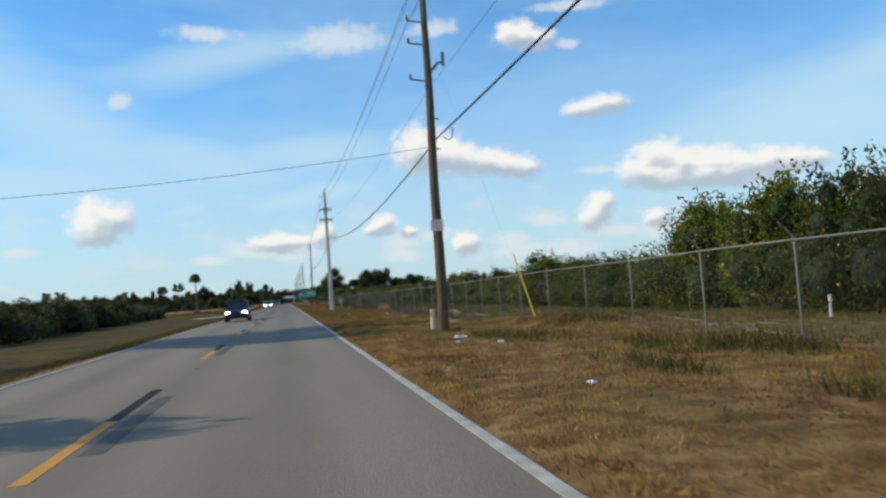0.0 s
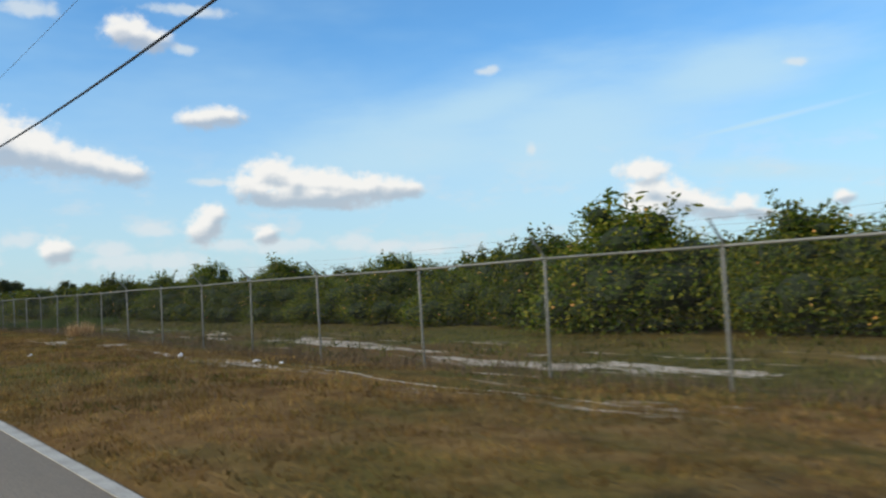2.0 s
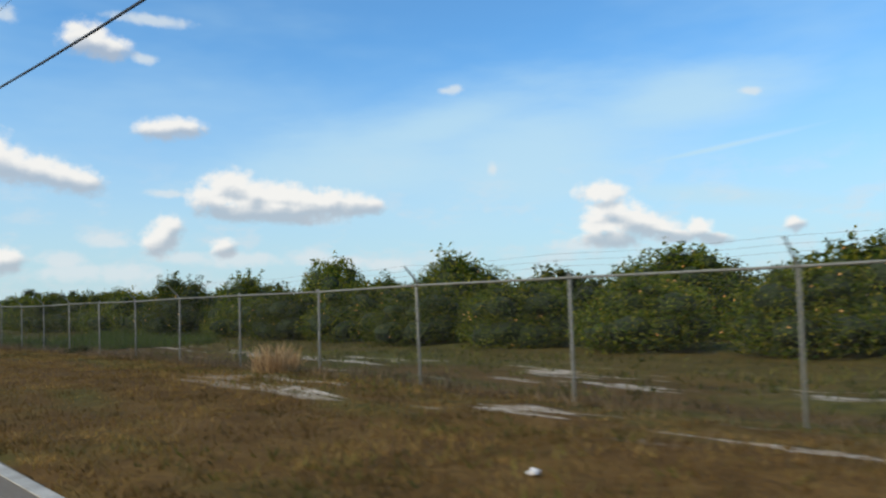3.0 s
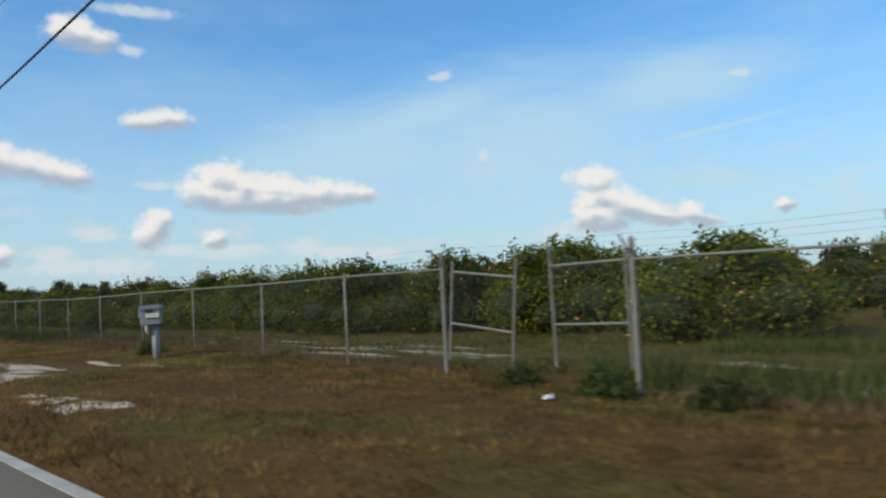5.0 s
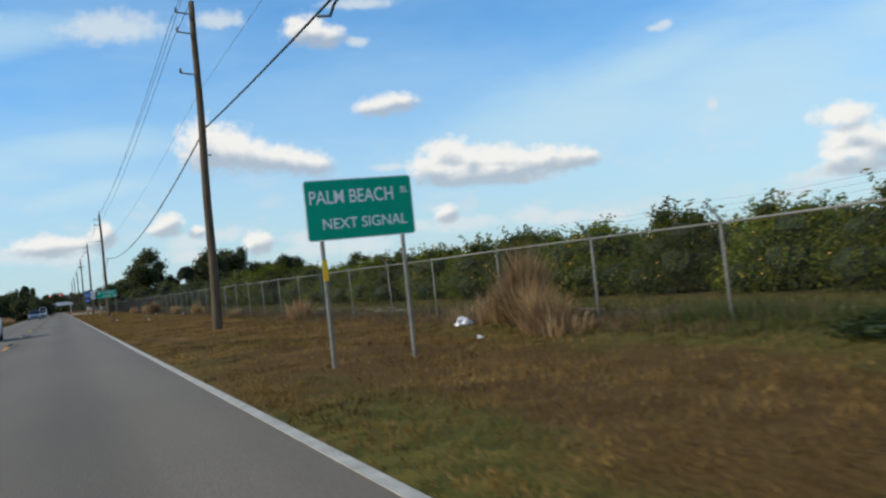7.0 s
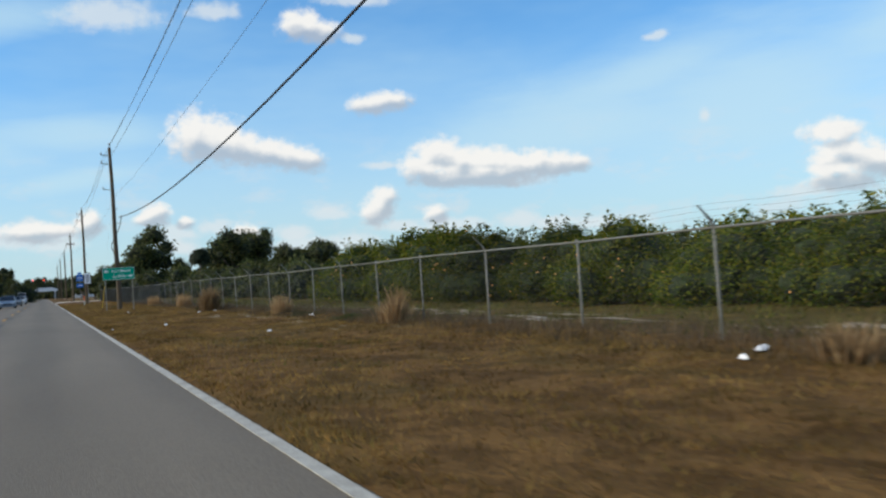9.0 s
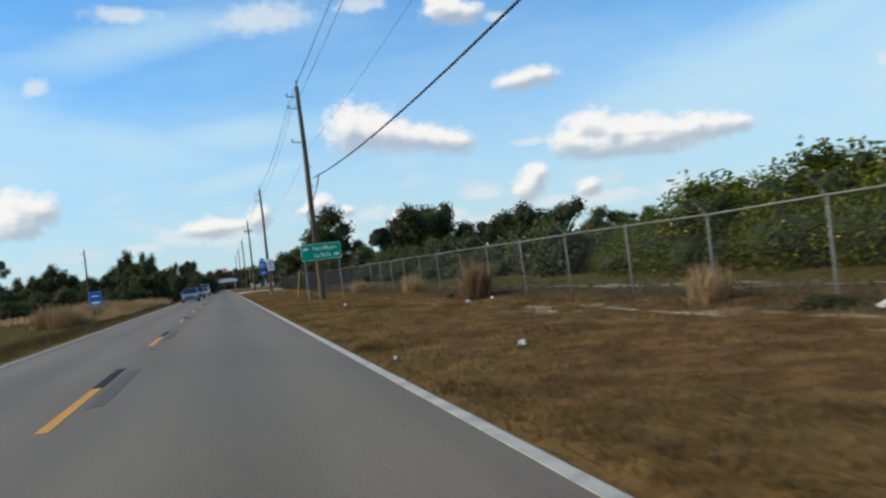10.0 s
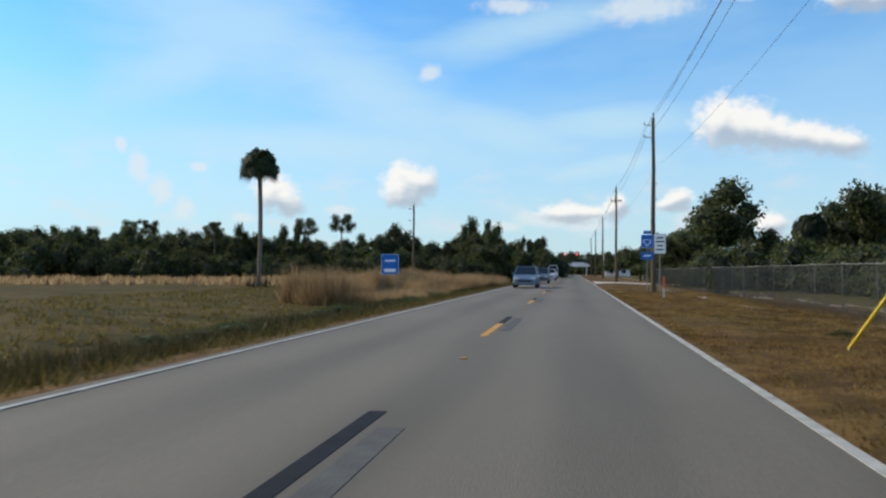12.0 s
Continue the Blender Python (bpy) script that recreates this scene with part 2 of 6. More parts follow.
def foliage(name, tones, thin=0.3, gloss=0.15, rough=0.6, patchy=None):
    """Leaves: a tone for each leaf, with some light coming through."""
    m = bpy.data.materials.new(name)
    m.use_nodes = True
    nodes, link = links(m)
    nodes.remove(nodes["Principled BSDF"])
    geo = nodes.new("ShaderNodeNewGeometry")
    ramp = nodes.new("ShaderNodeValToRGB")
    while len(ramp.color_ramp.elements) < len(tones):
        ramp.color_ramp.elements.new(0.5)
    for k, c in enumerate(tones):
        ramp.color_ramp.elements[k].position = k / (len(tones) - 1)
        ramp.color_ramp.elements[k].color = (*c, 1)
    link.new(geo.outputs["Random Per Island"], ramp.inputs[0])
    info = nodes.new("ShaderNodeObjectInfo")
    vary = nodes.new("ShaderNodeMapRange")
    vary.inputs[3].default_value, vary.inputs[4].default_value = 0.65, 1.4
    link.new(info.outputs["Random"], vary.inputs[0])
    sc = nodes.new("ShaderNodeVectorMath")
    sc.operation = "SCALE"
    link.new(ramp.outputs[0], sc.inputs[0])
    link.new(vary.outputs[0], sc.inputs["Scale"])
    if patchy:
        # wind-laid and trodden patches, over the whole verge
        co = nodes.new("ShaderNodeTexCoord")
        for scale, low, high_ in ((0.55, patchy[0], patchy[1]), (2.3, 0.55, 1.5)):
            n = nodes.new("ShaderNodeTexNoise")
            n.inputs["Scale"].default_value, n.inputs["Detail"].default_value = scale, 4
            link.new(co.outputs["Object"], n.inputs["Vector"])
            r = nodes.new("ShaderNodeMapRange")
            r.inputs[1].default_value, r.inputs[2].default_value, r.inputs[3].default_value, r.inputs[4].default_value = 0.36, 0.64, low, high_
            link.new(n.outputs["Fac"], r.inputs[0])
            more = nodes.new("ShaderNodeVectorMath")
            more.operation = "SCALE"
            link.new(sc.outputs[0], more.inputs[0])
            link.new(r.outputs[0], more.inputs["Scale"])
            sc = more
        # blade colour brightened up to 1.4 along the first stretch, for stronger sun there
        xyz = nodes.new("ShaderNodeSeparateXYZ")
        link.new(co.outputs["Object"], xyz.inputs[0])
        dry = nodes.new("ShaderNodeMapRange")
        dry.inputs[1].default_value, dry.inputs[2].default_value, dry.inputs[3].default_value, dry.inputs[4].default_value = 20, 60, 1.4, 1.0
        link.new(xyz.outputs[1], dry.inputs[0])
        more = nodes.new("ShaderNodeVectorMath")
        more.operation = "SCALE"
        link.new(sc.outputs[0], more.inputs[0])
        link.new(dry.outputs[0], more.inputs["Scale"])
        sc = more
    dif = nodes.new("ShaderNodeBsdfPrincipled")
    dif.inputs["Roughness"].default_value = rough
    dif.inputs["Specular IOR Level"].default_value = gloss
    tra = nodes.new("ShaderNodeBsdfTranslucent")
    link.new(sc.outputs[0], dif.inputs["Base Color"])
    link.new(sc.outputs[0], tra.inputs["Color"])
    mix = nodes.new("ShaderNodeMixShader")
    mix.inputs[0].default_value = thin
    link.new(dif.outputs[0], mix.inputs[1])
    link.new(tra.outputs[0], mix.inputs[2])
    link.new(mix.outputs[0], nodes["Material Output"].inputs[0])
    return m


def glowing(name, colour, strength):
    m = bpy.data.materials.new(name)
    m.use_nodes = True
    b = m.node_tree.nodes["Principled BSDF"]
    b.inputs["Base Color"].default_value = (*colour, 1)
    b.inputs["Emission Color"].default_value = (*colour, 1)
    b.inputs["Emission Strength"].default_value = strength
    return m


# bare sand: the tongue of a track at the meter box, and streaks along the fence
WORN = [(10.0, 44.9, 0.36, 2.2), (10.55, 42.6, 0.22, 1.6), (12.0, 35.5, 0.25, 0.6), (6.3, 35.6, 0.09, 1.5), (7.0, 32.4, 0.2, 0.8), (6.7, 44.5, 0.07, 4.0), (6.6, 53.0, 0.12, 3.0), (10.7, 51.2, 0.22, 2.6), (8.6, 44.4, 0.12, 0.7), (11.2, 197.0, 0.3, 8.0)]
WORN += [(3.3, 101.7, 0.34, 0.45), (3.6, 102.2, 0.42, 0.65), (3.95, 102.9, 0.38, 0.8), (4.3, 103.8, 0.32, 0.9), (4.7, 105.0, 0.22, 1.0), (4.5, 107.2, 0.14, 1.4), (4.3, 109.3, 0.14, 1.0), (4.9, 104.5, 0.13, 1.3)]
WORN += [(6.0, 104.1, 0.15, 0.8), (6.15, 102.3, 0.13, 0.8), (3.0, 106.3, 0.17, 1.3), (3.5, 105.1, 0.18, 0.5), (2.85, 110.5, 0.15, 2.2), (3.9, 110.4, 0.12, 0.8)]
WORN += [(3.1, 97.7, 0.24, 0.5), (3.0, 96.7, 0.22, 0.4), (3.4, 96.5, 0.18, 0.45), (3.2, 98.8, 0.15, 0.4), (3.0, 113.0, 0.09, 1.0), (2.95, 107.4, 0.11, 0.7), (4.35, 108.4, 0.11, 1.2)]


def ground_material():
    """Dry mown grass, greener in places, with bare sand where wheels and water have worn it."""
    m = bpy.data.materials.new("dry_verge")
    m.use_nodes = True
    nodes, link = links(m)
    b = nodes["Principled BSDF"]
    co = nodes.new("ShaderNodeTexCoord")
    xyz = nodes.new("ShaderNodeSeparateXYZ")
    link.new(co.outputs["Object"], xyz.inputs[0])

    def noise_of(scale, detail, stretch=(1, 1, 1), rough=0.6):
        mp = nodes.new("ShaderNodeMapping")
        mp.inputs[3].default_value = stretch
        link.new(co.outputs["Object"], mp.inputs[0])
        n = nodes.new("ShaderNodeTexNoise")
        n.inputs["Scale"].default_value, n.inputs["Detail"].default_value, n.inputs["Roughness"].default_value = scale, detail, rough
        link.new(mp.outputs[0], n.inputs["Vector"])
        return n.outputs["Fac"]

    def step(v, low, high_):
        n = nodes.new("ShaderNodeMapRange")
        n.interpolation_type = "SMOOTHSTEP"
        link.new(v, n.inputs[0])
        n.inputs[1].default_value, n.inputs[2].default_value = low, high_
        return n.outputs[0]

    def calc(op, a, c):
        n = nodes.new("ShaderNodeMath")
        n.operation = op
        for k, v in enumerate((a, c)):
            if isinstance(v, (int, float)):
                n.inputs[k].default_value = v
            else:
                link.new(v, n.inputs[k])
        return n.outputs[0]

    def blend(fac, a, c):
        n = nodes.new("ShaderNodeMix")
        n.data_type = "RGBA"
        link.new(fac, n.inputs[0])
        for k, v in ((6, a), (7, c)):
            if isinstance(v, tuple):
                n.inputs[k].default_value = (*v, 1)
            else:
                link.new(v, n.inputs[k])
        return n.outputs[2]

    x = xyz.outputs[0]
    straw = blend(step(noise_of(0.9, 6), 0.35, 0.65), (0.098, 0.051, 0.013), (0.160, 0.092, 0.026))
    straw = blend(step(noise_of(9, 4), 0.45, 0.8), straw, (0.064, 0.036, 0.012))
    green = blend(step(noise_of(3, 4), 0.35, 0.65), (0.052, 0.054, 0.010), (0.108, 0.092, 0.020))
    straw = blend(calc("MULTIPLY", step(noise_of(2.6, 5, (1, 0.7, 1), 0.7), 0.50, 0.72), 0.75), straw, (0.19, 0.115, 0.036))
    straw = blend(calc("MULTIPLY", step(noise_of(1.7, 5, (0.8, 0.5, 1), 0.7), 0.56, 0.70), 0.7), straw, (0.052, 0.034, 0.012))
    # near turf likewise coloured brighter, as in stronger sun
    straw = blend(calc("MULTIPLY", step(xyz.outputs[1], 60, 25), 0.8), straw, blend(step(noise_of(1.9, 5), 0.4, 0.62), (0.135, 0.074, 0.026), (0.29, 0.18, 0.072)))
    # further on the turf blends into a deeper brown
    straw = blend(calc("MULTIPLY", step(xyz.outputs[1], 30, 100), 0.5), straw, (0.062, 0.037, 0.011))
    straw = blend(calc("MULTIPLY", step(xyz.outputs[1], 125, 150), 0.6), straw, blend(step(noise_of(1.4, 6, (1, 0.8, 1), 0.7), 0.42, 0.60), (0.078, 0.040, 0.012), (0.20, 0.108, 0.036)))
    lush = calc("MULTIPLY", step(noise_of(0.22, 4, (1.4, 0.5, 1)), 0.46, 0.62), calc("SUBTRACT", 1.0, calc("MULTIPLY", step(xyz.outputs[1], 125, 150), 0.75)))
    lush = calc("MULTIPLY", lush, calc("SUBTRACT", 1.0, calc("MULTIPLY", step(xyz.outputs[1], 46, 26), 0.6)))
    col = blend(lush, straw, green)
    # the orchard floor and the far side of the road are greener
    col = blend(calc("MULTIPLY", step(x, 9.5, 13.5), 0.55), col, green)
    pasture = blend(step(noise_of(0.35, 5, (0.6, 1, 1), 0.65), 0.40, 0.62), (0.042, 0.038, 0.009), (0.105, 0.072, 0.022))
    col = blend(calc("MULTIPLY", step(x, -6.0, -8.0), 0.85), col, pasture)
    # sand: streaks along the fence and on the orchard track
    streak = step(noise_of(0.55, 6, (1.9, 0.35, 1), 0.7), 0.535, 0.60)
    near = calc("MULTIPLY", step(x, 5.6, 6.4), step(x, 8.2, 7.0))
    track = calc("MULTIPLY", step(x, 9.2, 10.0), step(x, 13.2, 11.6))
    stretch_y = calc("MULTIPLY", step(xyz.outputs[1], 22, 30), step(xyz.outputs[1], 74, 60))
    stretch_y = calc("MAXIMUM", stretch_y, calc("MULTIPLY", step(xyz.outputs[1], 168, 180), 0.8))
    sandy = calc("MULTIPLY", calc("MAXIMUM", calc("MULTIPLY", near, stretch_y), track), streak)
    # the sandy way in from the road to the meter box
    frayed = calc("ADD", calc("MULTIPLY", noise_of(1.6, 7, (1, 0.7, 1), 0.75), 4.0), calc("MULTIPLY", noise_of(7.0, 5, (1, 0.8, 1), 0.7), 1.9))
    frayed = calc("SUBTRACT", frayed, 0.45)
    for cx, cy, rx, ry in WORN:
        mp = nodes.new("ShaderNodeMapping")
        mp.vector_type = "TEXTURE"
        mp.inputs[1].default_value, mp.inputs[3].default_value = (cx, cy, 0), (rx, ry, 50)
        link.new(co.outputs["Object"], mp.inputs[0])
        ln = nodes.new("ShaderNodeVectorMath")
        ln.operation = "LENGTH"
        link.new(mp.outputs[0], ln.inputs[0])
        worn = step(calc("SUBTRACT", frayed, ln.outputs["Value"]), 1.35, 1.75)
        sandy = calc("MAXIMUM", sandy, worn)
    col = blend(sandy, col, blend(step(noise_of(6, 4), 0.4, 0.7), (0.37, 0.31, 0.23), (0.56, 0.49, 0.395)))
    link.new(col, b.inputs["Base Color"])
    b.inputs["Roughness"].default_value = 0.95
    b.inputs["Specular IOR Level"].default_value = 0.1
    bp = nodes.new("ShaderNodeBump")
    bp.inputs["Strength"].default_value, bp.inputs["Distance"].default_value = 0.7, 0.08
    link.new(noise_of(14, 5), bp.inputs["Height"])
    link.new(bp.outputs[0], b.inputs["Normal"])
    return m


def road_material():
    m = surface("worn_asphalt", (0.158, 0.130, 0.092), (0.190, 0.158, 0.114), 0.5, 0.85, 0, 0.25, 90, 0.22, (1, 0.25, 1))
    nodes, link = links(m)
    b = nodes["Principled BSDF"]
    src = b.inputs["Base Color"].links[0].from_socket
    co = nodes.new("ShaderNodeTexCoord")
    xyz = nodes.new("ShaderNodeSeparateXYZ")
    link.new(co.outputs["Object"], xyz.inputs[0])
    # tyre-darkened bands along each lane
    wave = nodes.new("ShaderNodeMath")
    wave.operation = "SINE"
    mul = nodes.new("ShaderNodeMath")
    mul.operation = "MULTIPLY_ADD"
    mul.inputs[1].default_value, mul.inputs[2].default_value = 2 * math.pi / 1.8, 1.6
    link.new(xyz.outputs[0], mul.inputs[0])
    link.new(mul.outputs[0], wave.inputs[0])
    mp = nodes.new("ShaderNodeMapping")
    mp.inputs[3].default_value = (1.0, 0.06, 1)
    link.new(co.outputs["Object"], mp.inputs[0])
    n = nodes.new("ShaderNodeTexNoise")
    n.inputs["Scale"].default_value, n.inputs["Detail"].default_value = 1.2, 5
    link.new(mp.outputs[0], n.inputs["Vector"])
    add = nodes.new("ShaderNodeMath")
    add.operation = "MULTIPLY_ADD"
    add.inputs[1].default_value = 0.25
    link.new(wave.outputs[0], add.inputs[0])
    link.new(n.outputs["Fac"], add.inputs[2])
    r = nodes.new("ShaderNodeMapRange")
    r.inputs[1].default_value, r.inputs[2].default_value, r.inputs[3].default_value, r.inputs[4].default_value = 0.3, 0.8, 1.08, 0.84
    link.new(add.outputs[0], r.inputs[0])
    sc = nodes.new("ShaderNodeVectorMath")
    sc.operation = "SCALE"
    link.new(src, sc.inputs[0])
    link.new(r.outputs[0], sc.inputs["Scale"])
    # asphalt colour scaled down to 0.74 between y = 30 and 110
    tone_along = nodes.new("ShaderNodeMapRange")
    tone_along.interpolation_type = "SMOOTHSTEP"
    tone_along.inputs[1].default_value, tone_along.inputs[2].default_value, tone_along.inputs[3].default_value, tone_along.inputs[4].default_value = 30, 110, 1.0, 0.74
    link.new(xyz.outputs[1], tone_along.inputs[0])
    sc2 = nodes.new("ShaderNodeVectorMath")
    sc2.operation = "SCALE"
    link.new(sc.outputs[0], sc2.inputs[0])
    link.new(tone_along.outputs[0], sc2.inputs["Scale"])
    link.new(sc2.outputs[0], b.inputs["Base Color"])
    return m


M_GROUND, M_ROAD = ground_material(), road_material()
M_WHITE = surface("worn_white_paint", (0.28, 0.27, 0.235), (0.45, 0.435, 0.385), 3, 0.7, 0, 0.1, 45, 0.22)
M_YELLOW = surface("yellow_road_paint", (0.46, 0.20, 0.008), (0.56, 0.26, 0.012), 3, 0.7, 0, 0.1, 45, 0.18)
M_BLACK = surface("black_contrast_paint", (0.012, 0.012, 0.014), (0.022, 0.022, 0.024), 3, 0.8, 0, 0.1, 45, 0.2)
M_GHOST = surface("removed_marking", (0.085, 0.082, 0.076), (0.115, 0.112, 0.10), 3, 0.85, 0, 0.1, 45, 0.25)
for matt in (M_BLACK, M_GHOST, M_WHITE):
    matt.node_tree.nodes["Principled BSDF"].inputs["Specular IOR Level"].default_value = 0.12
M_WOOD = surface("weathered_pole_wood", (0.10, 0.072, 0.048), (0.19, 0.14, 0.095), 3, 0.9, 0, 0.5, 30, 0.35, (6, 6, 0.5))
M_WOOD_DARK = surface("creosoted_pole_wood", (0.058, 0.042, 0.025), (0.122, 0.090, 0.056), 3, 0.9, 0, 0.5, 30, 0.35, (6, 6, 0.5))
M_CONCRETE = surface("pale_concrete", (0.46, 0.43, 0.365), (0.66, 0.62, 0.54), 1.6, 0.85, 0, 0.15, 50, 0.16, (1, 1, 0.4))
M_STEEL = surface("galvanized_steel", (0.145, 0.145, 0.128), (0.205, 0.205, 0.182), 8, 0.7, 0.15, 0.05, 80, 0.12, per_piece=0.12)
M_STEEL_DULL = surface("dull_dark_steel", (0.07, 0.075, 0.065), (0.11, 0.115, 0.10), 8, 0.7, 0.2, 0.05, 80, 0.15)
M_WIRE = surface("galvanized_fence_wire", (0.050, 0.052, 0.044), (0.080, 0.082, 0.070), 4, 0.7, 0.15, 0, 40, 0.1)
M_CABLE = surface("black_cable_sheath", (0.012, 0.012, 0.013), (0.022, 0.022, 0.024), 5, 0.6, 0, 0, 40, 0.2)
M_LINE = surface("dull_aluminium_conductor", (0.10, 0.11, 0.12), (0.16, 0.17, 0.18), 5, 0.6, 0.3, 0, 40, 0.2)
M_PORCELAIN = surface("brown_grey_porcelain", (0.16, 0.13, 0.12), (0.24, 0.22, 0.21), 9, 0.35, 0, 0, 40, 0.1)
M_GREEN = surface("green_sign_sheeting", (0.0, 0.36, 0.215), (0.0, 0.40, 0.24), 2, 0.45, 0, 0, 200, 0.05)
M_BLUE = surface("blue_sign_sheeting", (0.02, 0.15, 0.50), (0.03, 0.18, 0.58), 2, 0.45, 0, 0, 200, 0.05)
M_LEGEND = surface("white_sign_legend", (0.90, 0.92, 0.91), (0.94, 0.96, 0.95), 4, 0.5, 0, 0, 100, 0.05)
for matt in (M_GREEN, M_BLUE, M_LEGEND):
    matt.node_tree.nodes["Principled BSDF"].inputs["Specular IOR Level"].default_value = 0.1
M_GREYBOX = surface("grey_utility_paint", (0.16, 0.178, 0.195), (0.24, 0.26, 0.28), 3, 0.6, 0.1, 0.05, 60, 0.12)
M_DARK = surface("near_black", (0.015, 0.015, 0.016), (0.03, 0.03, 0.03), 5, 0.7, 0, 0, 50, 0.2)
M_PVC = surface("chalky_white_pvc", (0.48, 0.455, 0.36), (0.64, 0.61, 0.50), 6, 0.6, 0, 0, 60, 0.1)
M_ORANGE = surface("orange_red_label", (0.70, 0.13, 0.03), (0.80, 0.18, 0.05), 5, 0.6, 0, 0, 60, 0.1)
M_REFLECT = surface("amber_reflective_strip", (0.95, 0.50, 0.0), (0.98, 0.58, 0.02), 5, 0.4, 0, 0, 60, 0.05)
M_GUY = surface("yellow_plastic_guard", (0.72, 0.52, 0.02), (0.82, 0.62, 0.04), 4, 0.5, 0, 0, 60, 0.1)
M_LITTER = surface("white_litter", (0.72, 0.72, 0.71), (0.88, 0.88, 0.87), 9, 0.7, 0, 0.1, 60, 0.1)
M_PAPER = surface("white_placard", (0.76, 0.74, 0.73), (0.84, 0.82, 0.81), 5, 0.7, 0, 0, 60, 0.08)
M_REDINK = surface("red_lettering", (0.55, 0.03, 0.04), (0.65, 0.05, 0.06), 5, 0.7, 0, 0, 60, 0.1)
M_BARK = surface("grey_brown_bark", (0.10, 0.08, 0.06), (0.20, 0.165, 0.13), 3, 0.95, 0, 0.6, 22, 0.35, (3, 3, 0.7))
M_CITRUS = foliage("citrus_leaves", [(0.020, 0.038, 0.004), (0.050, 0.080, 0.007), (0.108, 0.126, 0.011), (0.21, 0.18, 0.020)], 0.35, 0.12, 0.55)
# solid crown core, coloured dark for the shade between the leaves
M_CITRUS_IN = surface("citrus_core_shade", (0.010, 0.018, 0.004), (0.022, 0.034, 0.007), 5, 0.95, 0, 0.6, 16, 0.5)
M_OAK = foliage("oak_leaves", [(0.026, 0.038, 0.011), (0.050, 0.064, 0.019), (0.084, 0.096, 0.027), (0.135, 0.135, 0.05)], 0.3)
# coloured dark for the shade inside crowns and bushes; also the palm-foot brush
M_OAK_IN = surface("core_shade_and_brush", (0.012, 0.018, 0.007), (0.024, 0.032, 0.012), 3, 0.95, 0, 0.6, 9, 0.5)
# weed core, toned darker than its leaves for the shade within
M_WEED_IN = surface("weed_core_shade", (0.022, 0.036, 0.008), (0.04, 0.058, 0.014), 6, 0.95, 0, 0.5, 20, 0.5)
M_SHRUB = foliage("weed_leaves", [(0.024, 0.042, 0.010), (0.042, 0.064, 0.017), (0.068, 0.088, 0.026)], 0.35)
M_PALM = foliage("palm_fronds", [(0.012, 0.022, 0.010), (0.025, 0.04, 0.016), (0.045, 0.055, 0.025)], 0.15)
M_FRUIT = surface("ripe_oranges", (0.72, 0.30, 0.06), (0.85, 0.48, 0.14), 6, 0.45, 0, 0, 60, 0.1)
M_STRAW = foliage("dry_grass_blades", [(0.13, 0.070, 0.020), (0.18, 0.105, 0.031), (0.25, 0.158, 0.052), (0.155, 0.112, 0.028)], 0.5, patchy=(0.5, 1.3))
M_TALL = foliage("tall_dry_grass", [(0.17, 0.105, 0.05), (0.30, 0.195, 0.098), (0.44, 0.31, 0.16)], 0.45)
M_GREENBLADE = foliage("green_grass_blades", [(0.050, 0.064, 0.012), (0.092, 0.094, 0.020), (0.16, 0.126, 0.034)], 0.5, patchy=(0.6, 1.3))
M_DITCH = foliage("rank_ditch_grass", [(0.022, 0.024, 0.008), (0.045, 0.038, 0.014), (0.085, 0.058, 0.024)], 0.35)
M_LUSH = foliage("lush_green_blades", [(0.030, 0.052, 0.010), (0.055, 0.082, 0.016), (0.095, 0.105, 0.024)], 0.45)
M_DEAD = foliage("dead_weed_stalks", [(0.070, 0.048, 0.027), (0.105, 0.074, 0.042), (0.165, 0.118, 0.066)], 0.3)
M_PASTURE = foliage("pasture_grass_blades", [(0.055, 0.054, 0.012), (0.105, 0.082, 0.022), (0.18, 0.126, 0.042)], 0.5)
M_GLASS = surface("tinted_car_glass", (0.012, 0.014, 0.017), (0.02, 0.022, 0.026), 2, 0.08, 0, 0, 50, 0.05)
M_TYRE = surface("tyre_rubber", (0.015, 0.015, 0.015), (0.025, 0.025, 0.025), 9, 0.85, 0, 0.1, 60, 0.2)
M_RIM = surface("alloy_rim", (0.35, 0.36, 0.37), (0.45, 0.46, 0.47), 9, 0.4, 0.7, 0, 60, 0.1)
M_LAMP = glowing("lit_headlamp", (1.0, 0.95, 0.82), 14.0)
M_LENS = surface("clear_lamp_lens", (0.55, 0.56, 0.58), (0.65, 0.66, 0.68), 9, 0.2, 0.2, 0, 60, 0.1)
M_TAIL = surface("red_lamp_lens", (0.35, 0.01, 0.01), (0.45, 0.02, 0.02), 9, 0.3, 0, 0, 60, 0.1)
M_REDLIGHT = glowing("red_signal", (1.0, 0.05, 0.02), 6.0)
M_STUCCO = surface("white_painted_metal", (0.66, 0.67, 0.68), (0.76, 0.77, 0.78), 2, 0.7, 0, 0, 40, 0.1)
M_ROOF = surface("grey_shingles", (0.20, 0.19, 0.18), (0.28, 0.27, 0.26), 2, 0.9, 0, 0.2, 30, 0.2)
M_SAND = surface("pale_sand_drive", (0.46, 0.41, 0.33), (0.60, 0.55, 0.47), 1.5, 0.95, 0, 0.3, 20, 0.2)


# ---- building helpers ----
def mesh_object(name, bm, material, smooth=False):
    me = bpy.data.meshes.new(name)
    bm.normal_update()
    bm.to_mesh(me)
    bm.free()
    me.materials.append(material)
    if smooth:
        for p in me.polygons:
            p.use_smooth = True
    return new(name, me)


def part(name, bm, material, parent, label="", smooth=False):
    ob = mesh_object(name, bm, material, smooth)
    ob.parent = parent
    return tagged(ob, label)


